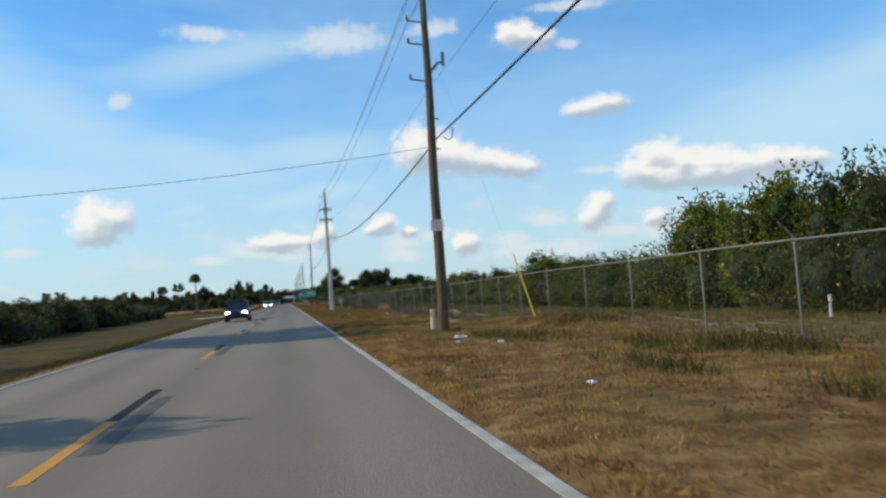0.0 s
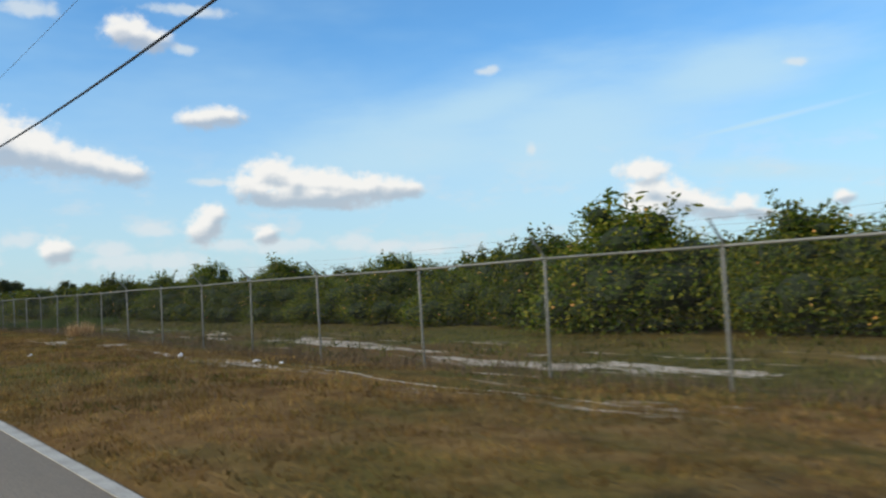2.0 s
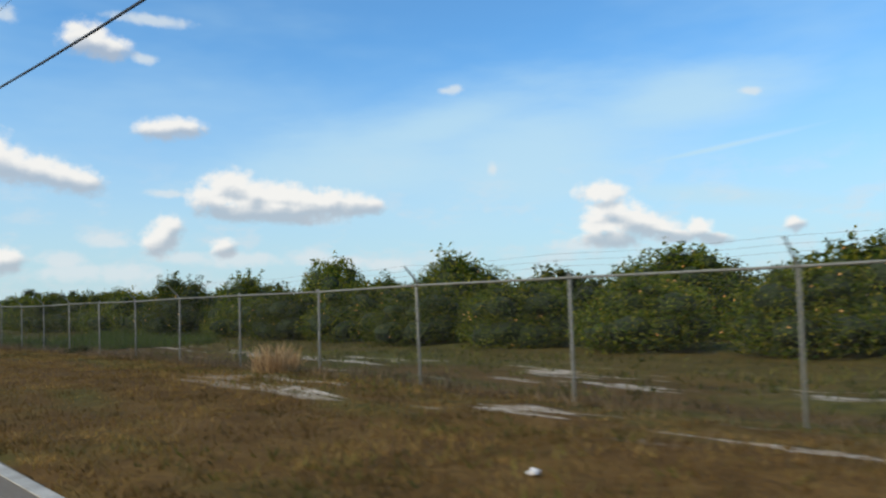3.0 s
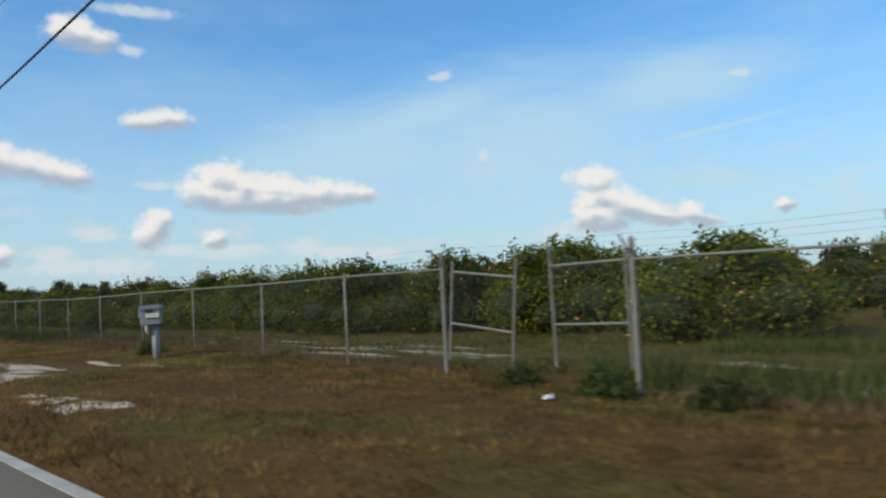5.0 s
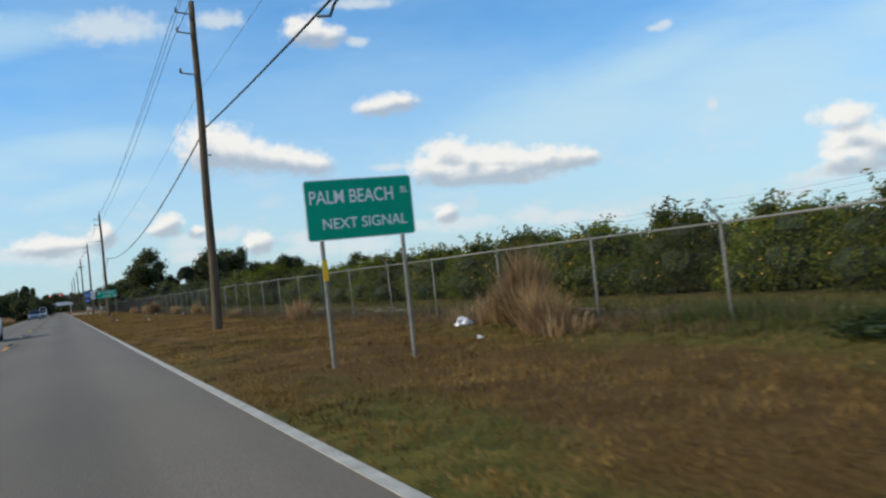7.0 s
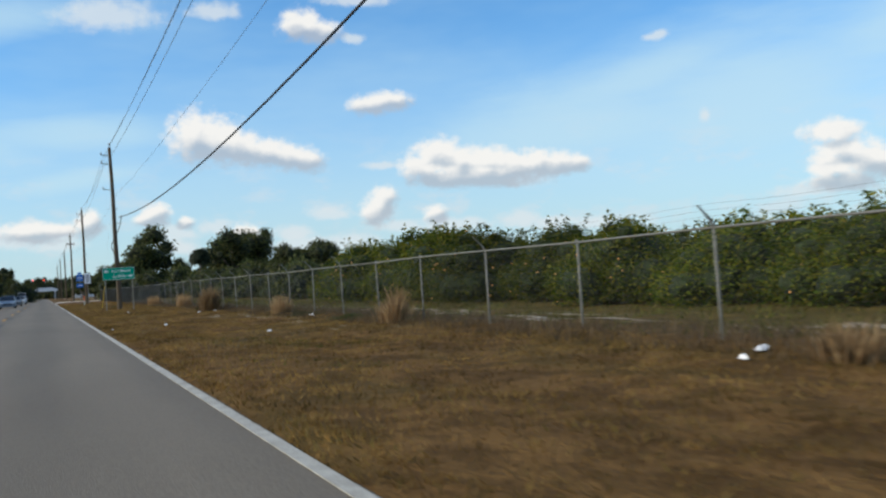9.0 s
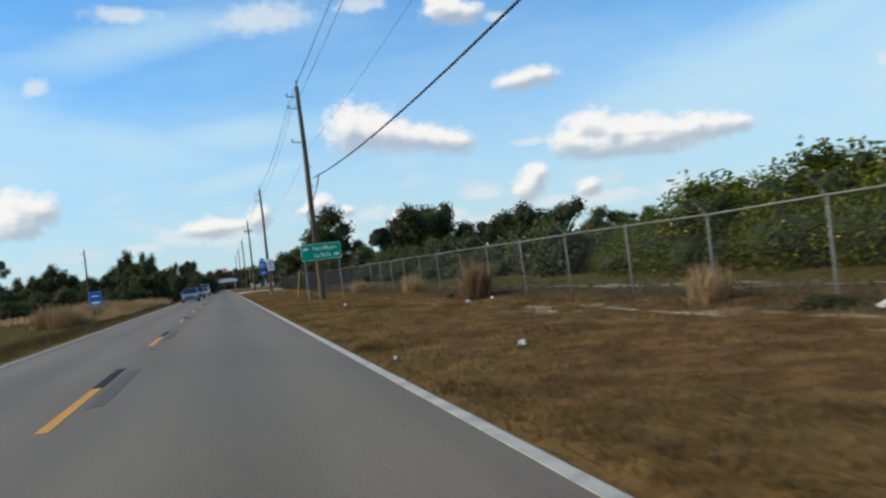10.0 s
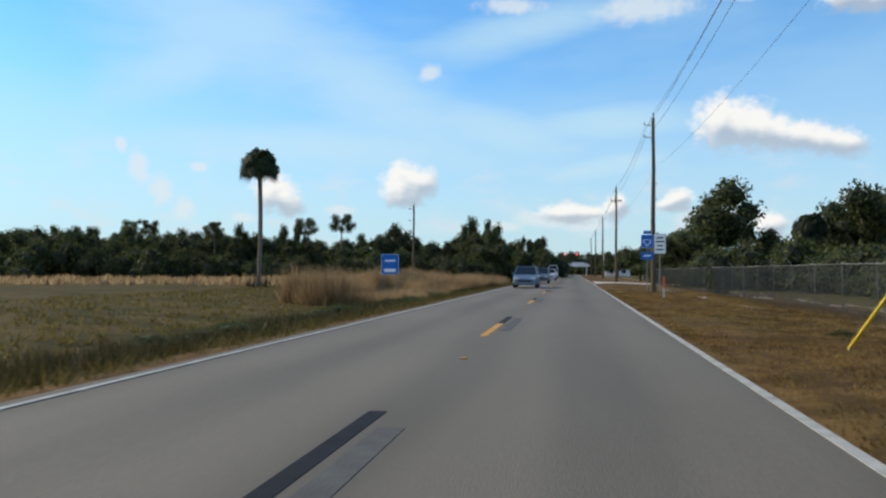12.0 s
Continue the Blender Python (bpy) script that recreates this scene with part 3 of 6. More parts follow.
def part_of(name, data, parent, m=None):
    ob = new(name, data)
    ob.parent = parent
    if m is not None:
        ob.matrix_basis = m
    return ob


def thing(name, m, label, category, group="", kind=""):
    ob = new(name)
    ob.empty_display_size = 0.2
    ob.matrix_basis = m
    return tagged(ob, label, category, group, kind)


def raw_mesh(name, verts, faces, material, smooth=False):
    me = bpy.data.meshes.new(name)
    me.from_pydata([tuple(v) for v in np.asarray(verts).tolist()], [], np.asarray(faces).tolist() if not isinstance(faces, list) else faces)
    me.materials.append(material)
    if smooth:
        me.polygons.foreach_set("use_smooth", [True] * len(me.polygons))
    me.update()
    return me


def box(bm, size, at=(0, 0, 0), turn=None, bevel=0.0):
    made = bmesh.ops.create_cube(bm, size=1.0)["verts"]
    bmesh.ops.scale(bm, vec=size, verts=made)
    if bevel:
        edges = list({e for v in made for e in v.link_edges})
        made = list({v for f in bmesh.ops.bevel(bm, geom=edges, offset=bevel, segments=2, affect="EDGES", profile=0.6)["faces"] for v in f.verts} | {v for v in made if v.is_valid})
    if turn is not None:
        bmesh.ops.rotate(bm, cent=(0, 0, 0), matrix=turn, verts=made)
    bmesh.ops.translate(bm, vec=at, verts=made)
    return made


def tube(bm, points, radii, sides=8, caps=True):
    """A tube along the points, with a radius at each."""
    points = [Vector(p) for p in points]
    if isinstance(radii, (int, float)):
        radii = [radii] * len(points)
    rings = []
    for k, p in enumerate(points):
        way = (points[min(k + 1, len(points) - 1)] - points[max(k - 1, 0)]).normalized()
        side = way.cross(Vector((0, 0, 1)) if abs(way.z) < 0.9 else Vector((1, 0, 0))).normalized()
        up = side.cross(way)
        rings.append([bm.verts.new(p + radii[k] * (math.cos(a) * side + math.sin(a) * up)) for a in [2 * math.pi * s / sides for s in range(sides)]])
    for one, two in zip(rings, rings[1:]):
        for s in range(sides):
            bm.faces.new((one[s], one[(s + 1) % sides], two[(s + 1) % sides], two[s]))
    if caps:
        bm.faces.new(rings[0][::-1])
        bm.faces.new(rings[-1])


def prism(bm, outline, depth, axis="y"):
    """A flat outline given as (x, z) pairs, drawn out along y."""
    a = [bm.verts.new((x, -depth / 2, z)) for x, z in outline]
    b = [bm.verts.new((x, depth / 2, z)) for x, z in outline]
    bm.faces.new(a)
    bm.faces.new(b[::-1])
    for k in range(len(a)):
        n = (k + 1) % len(a)
        bm.faces.new((a[n], a[k], b[k], b[n]))


def lettering(name, words, size, at, material, parent, wide=1.0):
    """Raised letters standing in the x-z plane, seen from -y."""
    cu = bpy.data.curves.new(name, "FONT")
    cu.body, cu.size, cu.extrude = words, size, 0.002
    cu.align_x, cu.align_y = "CENTER", "CENTER"
    cu.offset = 0.006 * size
    ob = new(name, cu)
    bpy.context.view_layer.update()
    me = bpy.data.meshes.new_from_object(ob.evaluated_get(bpy.context.evaluated_depsgraph_get()))
    bpy.data.objects.remove(ob)
    me.materials.clear()
    me.materials.append(material)
    out = new(name, me)
    out.parent = parent
    out.matrix_basis = pose(*at, 90) @ Matrix.Diagonal((wide, 1, 1, 1))
    return out


# ---- the ground ----
PROFILE_X = [-2500, -400, -120, -60, -34, -22, -16, -12, -9.5, -7.6, -6.2, -5.75, -5.5, 1.70, 1.86, 3.2, 5, 7, 8.6, 10, 13, 18, 30, 60, 120, 400, 2500]
PROFILE_Z = [-0.8, -0.8, -0.7, -0.6, -0.45, -0.5, -0.6, -0.75, -0.70, -0.40, -0.12, -0.04, -0.06, -0.06, -0.01, 0.0, -0.03, -0.09, -0.13, -0.16, -0.18, -0.2, -0.25, -0.3, -0.5, -0.8, -0.8]


SWELL_Y = [30, 37, 56, 64, 80, 86, 90, 98, 108, 133, 150, 190, 230]
SWELL_Z = [0, -0.12, -0.12, 0, -0.05, -0.17, -0.17, 0, 0.2, 0.22, 0.1, 0.12, 0]


def ground_z(x, y):
    z = float(np.interp(x, PROFILE_X, PROFILE_Z))
    if (2.3 < x < 80 or -80 < x < -6.3) and -60 < y < 520:
        z += 0.36 * math.exp(-(((x - 9.0) / 1.9) ** 2) - ((y - 23.0) / 6.0) ** 2)
        z += float(np.interp(y, SWELL_Y, SWELL_Z)) * math.exp(-(((x - 9.3) / 2.4) ** 2))
        z += 0.06 * noise.noise(Vector((x * 0.35, y * 0.35, 3.1))) + 0.05 * noise.noise(Vector((x * 1.1, y * 0.8, 7.7)))
    return z


def build_ground():
    fine_x = list(np.arange(2.5, 9.6, 0.32)) + list(np.arange(10, 20, 1.0)) + list(np.arange(-13, -6, 0.6))
    xs = np.array(sorted(set([round(float(v), 3) for v in PROFILE_X + fine_x])))
    ys = np.concatenate([[-2500, -600, -200, -90], np.arange(-60, 300, 0.5), np.arange(300, 520, 6.0), [560, 700, 1000, 1600, 2600]])
    verts = [(x, y, ground_z(x, y)) for y in ys for x in xs]
    n = len(xs)
    faces = [(r * n + c, r * n + c + 1, (r + 1) * n + c + 1, (r + 1) * n + c) for r in range(len(ys) - 1) for c in range(n - 1)]
    me = raw_mesh("ground", verts, faces, M_GROUND, True)
    tagged(new("ground", me), "flat dry grassland verge with sandy bare patches", "ground", kind="structure")


build_ground()


def strip(bm, x0, x1, y0, y1, z0, z1, step=6.0):
    """A long slab with its top at z1."""
    ys = list(np.arange(y0, y1, step)) + [y1]
    rows = []
    for y in ys:
        rows.append([bm.verts.new(v) for v in ((x0, y, z0), (x0, y, z1), (x1, y, z1), (x1, y, z0))])
    for a, b in zip(rows, rows[1:]):
        for k in range(3):
            bm.faces.new((a[k], a[k + 1], b[k + 1], b[k]))
    bm.faces.new(rows[0][::-1])
    bm.faces.new(rows[-1])


def build_road():
    bm = bmesh.new()
    rng = random.Random(4)
    ys = list(np.arange(-90, 560, 1.2))
    rows = []
    for y in ys:
        j = 0.05 * noise.noise(Vector((y * 0.6, 1.0, 0))) + 0.03 * rng.uniform(-1, 1)
        k = 0.05 * noise.noise(Vector((y * 0.6, 9.0, 0))) + 0.03 * rng.uniform(-1, 1)
        rows.append([bm.verts.new(v) for v in ((-5.62 + k, y, -0.09), (-5.55 + k, y, -0.012), (-1.95, y, 0.0), (1.755 + 0.6 * j, y, -0.006), (1.80 + 0.6 * j, y, -0.09))])
    for a, b in zip(rows, rows[1:]):
        for c in range(4):
            bm.faces.new((a[c], a[c + 1], b[c + 1], b[c]))
    road = mesh_object("road", bm, M_ROAD)
    tagged(road, "worn pale grey asphalt two-lane road", "road", kind="structure")

    def line(name, x0, x1, y0, y1, material, label, z=0.004):
        bm = bmesh.new()
        strip(bm, x0, x1, y0, y1, z - 0.008, z)
        part(name, bm, material, road, label)

    line("edge_line", 1.625, 1.735, -90, 560, M_WHITE, "worn white edge line")
    line("edge_line", -5.33, -5.24, -90, 560, M_WHITE, "worn white edge line", 0.001)
    turns = [9.9 + 13.45 * k for k in range(-5, 13)] + [186.5, 198.9, 212.5, 227.3] + [227.5 + 15.2 * k for k in range(1, 20)]
    for y in turns:
        line("centre_dash", -2.04, -1.90, y - (3.3 if y < 180 else 3.7), y, M_YELLOW, "yellow centre dash")
        line("contrast_dash", -2.05, -1.89, y + 0.01, y + (3.4 if y < 180 else 2.9), M_BLACK, "black contrast dash")
        line("removed_dash", -1.80, -1.58, y - 2.2, y + 2.2, M_GHOST, "grey trace of a removed dash", 0.0035)
        bm = bmesh.new()
        box(bm, (0.10, 0.10, 0.018), (-1.80, y + 7.2, 0.009), bevel=0.006)
        part("road_reflector", bm, M_YELLOW, road, "raised amber road reflector")
    return road


build_road()


def build_side_drive(name, pts, label):
    bm = bmesh.new()
    rows = []
    for x, y0, y1 in pts:
        z = ground_z(x, (y0 + y1) / 2) + 0.035
        rows.append([bm.verts.new((x, y, zz)) for y, zz in ((y0, z - 0.2), (y0, z), (y1, z), (y1, z - 0.2))])
    for a, b in zip(rows, rows[1:]):
        for k in range(3):
            bm.faces.new((a[k], b[k], b[k + 1], a[k + 1]))
    ob = mesh_object(name, bm, M_SAND)
    tagged(ob, label, "driveway", kind="structure")


build_side_drive("driveway", [(-5.7, 136, 150), (-8, 140, 147), (-14, 141, 146), (-30, 141, 146)], "pale sandy field entrance beside the road")
build_side_drive("side_street", [(1.96, 292, 306), (4, 295, 303), (10, 296, 302), (40, 296, 302)], "pale side street joining the road")


# ---- grass ----
def blades(name, n, area, tall, wide, material, seed, label, keep=None, tilt=1.6):
    rng = np.random.default_rng(seed)
    x0, x1, y0, y1 = area
    x, y = rng.uniform(x0, x1, n), rng.uniform(y0, y1, n)
    # tufts: draw blades towards centres
    m = max(1, n // 9)
    cx, cy = rng.uniform(x0, x1, m), rng.uniform(y0, y1, m)
    pick = rng.integers(0, m, n)
    near = rng.random(n) < 0.75
    x = np.where(near, cx[pick] + rng.normal(0, 0.10, n), x)
    y = np.where(near, cy[pick] + rng.normal(0, 0.10, n), y)
    ok = (x > x0) & (x < x1) & (rng.random(n) < 0.80 + 0.45 * np.sin(x * 1.9 + 1.7 * np.sin(y * 0.37)) * np.sin(y * 0.83 + np.sin(x * 1.3)))
    if keep is not None:
        ok &= keep(x, y)
    x, y = x[ok], y[ok]
    n = len(x)
    z = np.array([ground_z(a, b) for a, b in zip(x, y)])
    h = tall * rng.uniform(0.4, 1.25, n) * (0.6 + 0.8 * (np.sin(x * 0.9 + y * 0.23) * np.sin(y * 0.31) * 0.5 + 0.5))
    a = rng.uniform(0, 2 * math.pi, n)
    lean = rng.uniform(0, tilt, n) * h
    b = rng.uniform(0, 2 * math.pi, n)
    w = wide * rng.uniform(0.6, 1.4, n)
    dx, dy = np.cos(a) * w / 2, np.sin(a) * w / 2
    v = np.empty((n, 3, 3))
    v[:, 0] = np.stack([x - dx, y - dy, z - 0.01], 1)
    v[:, 1] = np.stack([x + dx, y + dy, z - 0.01], 1)
    v[:, 2] = np.stack([x + np.cos(b) * lean, y + np.sin(b) * lean, z + h], 1)
    me = raw_mesh(name, v.reshape(-1, 3), np.arange(3 * n).reshape(-1, 3), material, True)
    tagged(new(name, me), label, "grass", kind="stuff")


def off_sand(x, y):
    return ((x - 4.6) / 1.6) ** 2 + ((y - 103.8) / 2.2) ** 2 > 1


def greener(x, y):
    return np.sin(x * 0.8 + 1.3) * np.sin(y * 0.21) + 0.35 * np.sin(x * 2.1 + y * 0.9) > np.where(y > 130, 0.75, np.where(y < 38, 0.6, 0.2))


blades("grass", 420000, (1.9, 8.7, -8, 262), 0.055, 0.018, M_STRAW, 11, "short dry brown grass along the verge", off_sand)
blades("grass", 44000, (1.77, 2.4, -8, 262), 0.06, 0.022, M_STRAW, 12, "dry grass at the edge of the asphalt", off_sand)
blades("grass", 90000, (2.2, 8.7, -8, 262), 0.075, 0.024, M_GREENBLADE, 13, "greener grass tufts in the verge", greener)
blades("grass", 30000, (2.6, 8.7, -8, 60), 0.12, 0.012, M_TALL, 17, "wispy pale grass stems in the verge", lambda x, y: np.sin(x * 1.1 + y * 0.35) + np.sin(y * 0.5 - x) > 0.4)
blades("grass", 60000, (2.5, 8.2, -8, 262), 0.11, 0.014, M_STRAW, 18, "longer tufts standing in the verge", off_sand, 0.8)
blades("grass", 4500, (3.9, 7.2, 20, 30), 0.11, 0.018, M_GREENBLADE, 26, "yellow-green weeds round the foot of the pole", lambda x, y: ((x - 5.1) / 1.1) ** 2 + ((y - 24.6) / 2.6) ** 2 < 0.8 + 0.3 * np.sin(3 * x + 2 * y), 1.0)
blades("grass", 15000, (6.2, 9.6, 115, 131.5), 0.26, 0.02, M_LUSH, 23, "lush green weeds and grass along the fence", lambda x, y: x > 6.7 + 0.35 * np.sin(y * 0.7) + 0.45 * np.sin(y * 2.3 + x * 2.9) + 0.16 * np.abs(y - 123), 0.9)
blades("grass", 16000, (8.9, 14.0, 80, 94), 0.42, 0.026, M_LUSH, 24, "lush green weeds inside the fence", lambda x, y: np.sin(x * 1.3 + y * 0.5) + np.sin(y * 0.8) > -0.6, 0.9)
blades("grass", 45000, (7.4, 9.8, 106, 245), 0.19, 0.016, M_DEAD, 19, "grey-brown dead weeds along the fence", None, 1.0)
blades("grass", 9500, (7.6, 9.4, 36, 92), 0.22, 0.018, M_DEAD, 20, "grey-brown dead weeds along the fence", None, 1.0)
blades("grass", 12000, (4.8, 8.8, 3, 24), 0.26, 0.018, M_GREENBLADE, 22, "longer yellow-green grass by the fence", lambda x, y: np.sin(x * 1.7 + y * 0.6) + np.sin(y * 0.9 - x * 0.5) > 0.1, 1.0)
blades("grass", 60000, (8.7, 15, 5, 240), 0.13, 0.028, M_GREENBLADE, 14, "rough grass along the orchard", None)
blades("grass", 45000, (-9.5, -5.7, 0, 300), 0.22, 0.03, M_PASTURE, 15, "grass on the ditch bank", None)
blades("grass", 40000, (-30, -9, 190, 320), 0.18, 0.07, M_PASTURE, 16, "rough dry pasture grass", None)

blades("grass", 30000, (-11.2, -7.8, 195, 300), 0.42, 0.035, M_DITCH, 25, "dark rank grass filling the ditch", None, 0.8)
blades("grass", 16000, (-115, -17, 284, 335), 0.75, 0.22, M_TALL, 21, "tall pale grass along the wood", None, 0.5)


# ---- leaves and trees ----
def leaf_quads(points, length, width, rng, droop=0.0):
    n = len(points)
    u = rng.normal(size=(n, 3))
    u[:, 2] -= droop
    u /= np.linalg.norm(u, axis=1)[:, None]
    v = np.cross(u, rng.normal(size=(n, 3)))
    v /= np.linalg.norm(v, axis=1)[:, None]
    ln = length * rng.uniform(0.6, 1.3, n)[:, None]
    wd = width * rng.uniform(0.6, 1.3, n)[:, None]
    q = np.stack([points - u * ln / 2, points + v * wd / 2, points + u * ln / 2, points - v * wd / 2], 1)
    return q.reshape(-1, 3), np.arange(4 * n).reshape(-1, 4)


def shell_points(blobs, n, rng, inner=0.78, outer=1.1, floor_z=0.05):
    blobs = np.asarray(blobs)
    area = blobs[:, 3] ** 2
    got, total = [], 0
    while total < n:
        k = rng.choice(len(blobs), n, p=area / area.sum())
        d = rng.normal(size=(n, 3))
        d /= np.linalg.norm(d, axis=1)[:, None]
        p = blobs[k, :3] + d * blobs[k, 3:4] * rng.uniform(inner, outer, n)[:, None]
        far = np.linalg.norm((p[:, None] - blobs[None, :, :3]), axis=2) / blobs[None, :, 3]
        good = p[(far.min(1) > 0.6) & (p[:, 2] > floor_z)]
        got.append(good)
        total += len(good)
    return np.concatenate(got)[:n]


# Solid lumpy core of a crown; its dark colour stands for inner shade.
def core_mesh(blobs, seed, size=0.8, fine=2):
    bm = bmesh.new()
    for k, (x, y, z, r) in enumerate(blobs):
        made = bmesh.ops.create_icosphere(bm, subdivisions=fine, radius=r * size)["verts"]
        for v in made:
            v.co *= 1 + 0.35 * noise.noise(v.co * (1.6 / r) + Vector((seed, k, 0)))
            v.co += Vector((x, y, z))
            v.co.z = max(v.co.z, 0.06)
    return bm


def citrus_tree(seed, dense=True):
    """A rounded orange tree, leafy nearly to the ground: trunk, shade-dark solid core, leaves and fruit."""
    rng = np.random.default_rng(seed)
    root = thing("orange_tree", pose(0, 0, -50), "leafy dark green orange tree bearing ripe fruit", "tree", "orange trees of the grove")
    blobs = []
    for k in range(9):
        a = 2 * math.pi * k / 9 + rng.uniform(-0.3, 0.3)
        rr = rng.uniform(0.9, 1.5)
        blobs.append((rr * math.cos(a), rr * math.sin(a), rng.uniform(0.75, 1.2), rng.uniform(0.75, 1.05)))
    for k in range(7):
        a = 2 * math.pi * k / 7 + rng.uniform(-0.4, 0.4)
        rr = rng.uniform(0.4, 1.15)
        blobs.append((rr * math.cos(a), rr * math.sin(a), rng.uniform(1.6, 2.35), rng.uniform(0.6, 0.95)))
    for k in range(5):
        a = rng.uniform(0, 6.28)
        rr = rng.uniform(0.0, 1.0)
        blobs.append((rr * math.cos(a), rr * math.sin(a), rng.uniform(2.5, 2.95), rng.uniform(0.25, 0.5)))
    bm = bmesh.new()
    tube(bm, [(0, 0, -0.1), (0.03, 0.02, 0.5), (0, 0.05, 1.0)], [0.14, 0.11, 0.09], 8)
    for k in range(4):
        a = k * 1.6 + rng.uniform(0, 0.6)
        tube(bm, [(0, 0.02, 0.5), (0.5 * math.cos(a), 0.5 * math.sin(a), 1.1), (0.9 * math.cos(a), 0.9 * math.sin(a), 1.8)], [0.08, 0.055, 0.02], 6)
    part("trunk", bm, M_BARK, root)
    part("shade_core", core_mesh(blobs, seed, 0.58), M_CITRUS_IN, root)
    pts = shell_points(blobs, 12500 if dense else 2800, rng, 0.62, 1.15)
    v, f = leaf_quads(pts, 0.112 if dense else 0.22, 0.06 if dense else 0.12, rng, 0.4)
    tops = [b for b in blobs if b[2] > 2.0]
    sprigs = []
    for x, y, z, r in tops:
        for _ in range(2):
            d = Vector((rng.normal() * 0.5, rng.normal() * 0.5, 1)).normalized()
            length = rng.uniform(0.2, 0.55)
            for s in np.linspace(0, 1, 12):
                p = Vector((x, y, z)) + d * (r + length * s)
                sprigs.append((p.x + rng.normal() * 0.06, p.y + rng.normal() * 0.06, p.z + rng.normal() * 0.04))
    v2, f2 = leaf_quads(np.array(sprigs), 0.17, 0.08, rng, 0.2)
    me = raw_mesh("leaves", np.concatenate([v, v2]), np.concatenate([f, f2 + len(v)]), M_CITRUS)
    tagged(part_of("leaves", me, root), "", "", "", "stuff")
    bm = bmesh.new()
    for p in shell_points(blobs, 30, rng, 1.0, 1.12, 0.35):
        made = bmesh.ops.create_icosphere(bm, subdivisions=1, radius=0.034)["verts"]
        bmesh.ops.translate(bm, vec=Vector(p), verts=made)
    tagged(part("fruit", bm, M_FRUIT, root, "ripe oranges"), kind="stuff")
    return root


def oak_tree(seed, height=9.0, spread=4.5, label="dark live oak with a broad uneven crown"):
    """A broad tree on a limbed trunk, with gaps in its crown."""
    rng = np.random.default_rng(seed)
    root = thing("oak_tree", pose(0, 0, -80), label, "tree", "trees beyond the fields")
    bm = bmesh.new()
    fork = height * 0.28
    tube(bm, [(0, 0, -0.3), (0.1, 0.05, fork * 0.6), (0.05, 0.15, fork)], [0.38, 0.28, 0.24], 9)
    blobs = []
    for k in range(9):
        a = 2 * math.pi * k / 9 + rng.uniform(-0.4, 0.4)
        rr = spread * rng.uniform(0.25, 0.8)
        top = Vector((rr * math.cos(a), rr * math.sin(a), height * rng.uniform(0.32, 0.86)))
        mid = Vector((0.05, 0.15, fork)).lerp(top, 0.5) + Vector((0, 0, 0.3))
        tube(bm, [(0.05, 0.15, fork), mid, top], [0.17, 0.10, 0.03], 6)
        for _ in range(3):
            o = Vector(rng.normal(size=3)) * spread * 0.16
            blobs.append((top.x + o.x, top.y + o.y, top.z + o.z * 0.7, spread * rng.uniform(0.18, 0.33)))
    part("trunk", bm, M_BARK, root)
    part("shade_core", core_mesh(blobs, seed, 0.72, 1), M_OAK_IN, root)
    v, f = leaf_quads(shell_points(blobs, 3900, rng, 0.6, 1.16, 0.6), 0.40, 0.22, rng, 0.2)
    tagged(part_of("leaves", raw_mesh("leaves", v, f, M_OAK), root), kind="stuff")
    return root


def pine_tree(seed, height=13.0):
    """A tall bare-stemmed pine with a small flat crown."""
    rng = np.random.default_rng(seed)
    root = thing("pine_tree", pose(0, 0, -80), "tall pine with a bare stem and small crown", "tree", "trees beyond the fields")
    bm = bmesh.new()
    tube(bm, [(0, 0, -0.3), (0.15, 0.0, height * 0.5), (0.0, 0.1, height * 0.95)], [0.24, 0.17, 0.06], 8)
    blobs = []
    for k in range(20):
        a, z = rng.uniform(0, 6.28), height * rng.uniform(0.74, 0.97)
        rr = rng.uniform(0.5, 2.3)
        tip = Vector((rr * math.cos(a), rr * math.sin(a), z + 0.4))
        tube(bm, [(0.05, 0.05, z - 0.4), tip], [0.06, 0.02], 5)
        blobs.append((tip.x, tip.y, tip.z, rng.uniform(0.5, 0.9)))
    part("trunk", bm, M_BARK, root)
    part("shade_core", core_mesh(blobs, seed, 0.5), M_OAK_IN, root)
    v, f = leaf_quads(shell_points(blobs, 2600, rng, 0.5, 1.25, 0.6), 0.34, 0.14, rng)
    tagged(part_of("leaves", raw_mesh("leaves", v, f, M_OAK), root), kind="stuff")
    return root


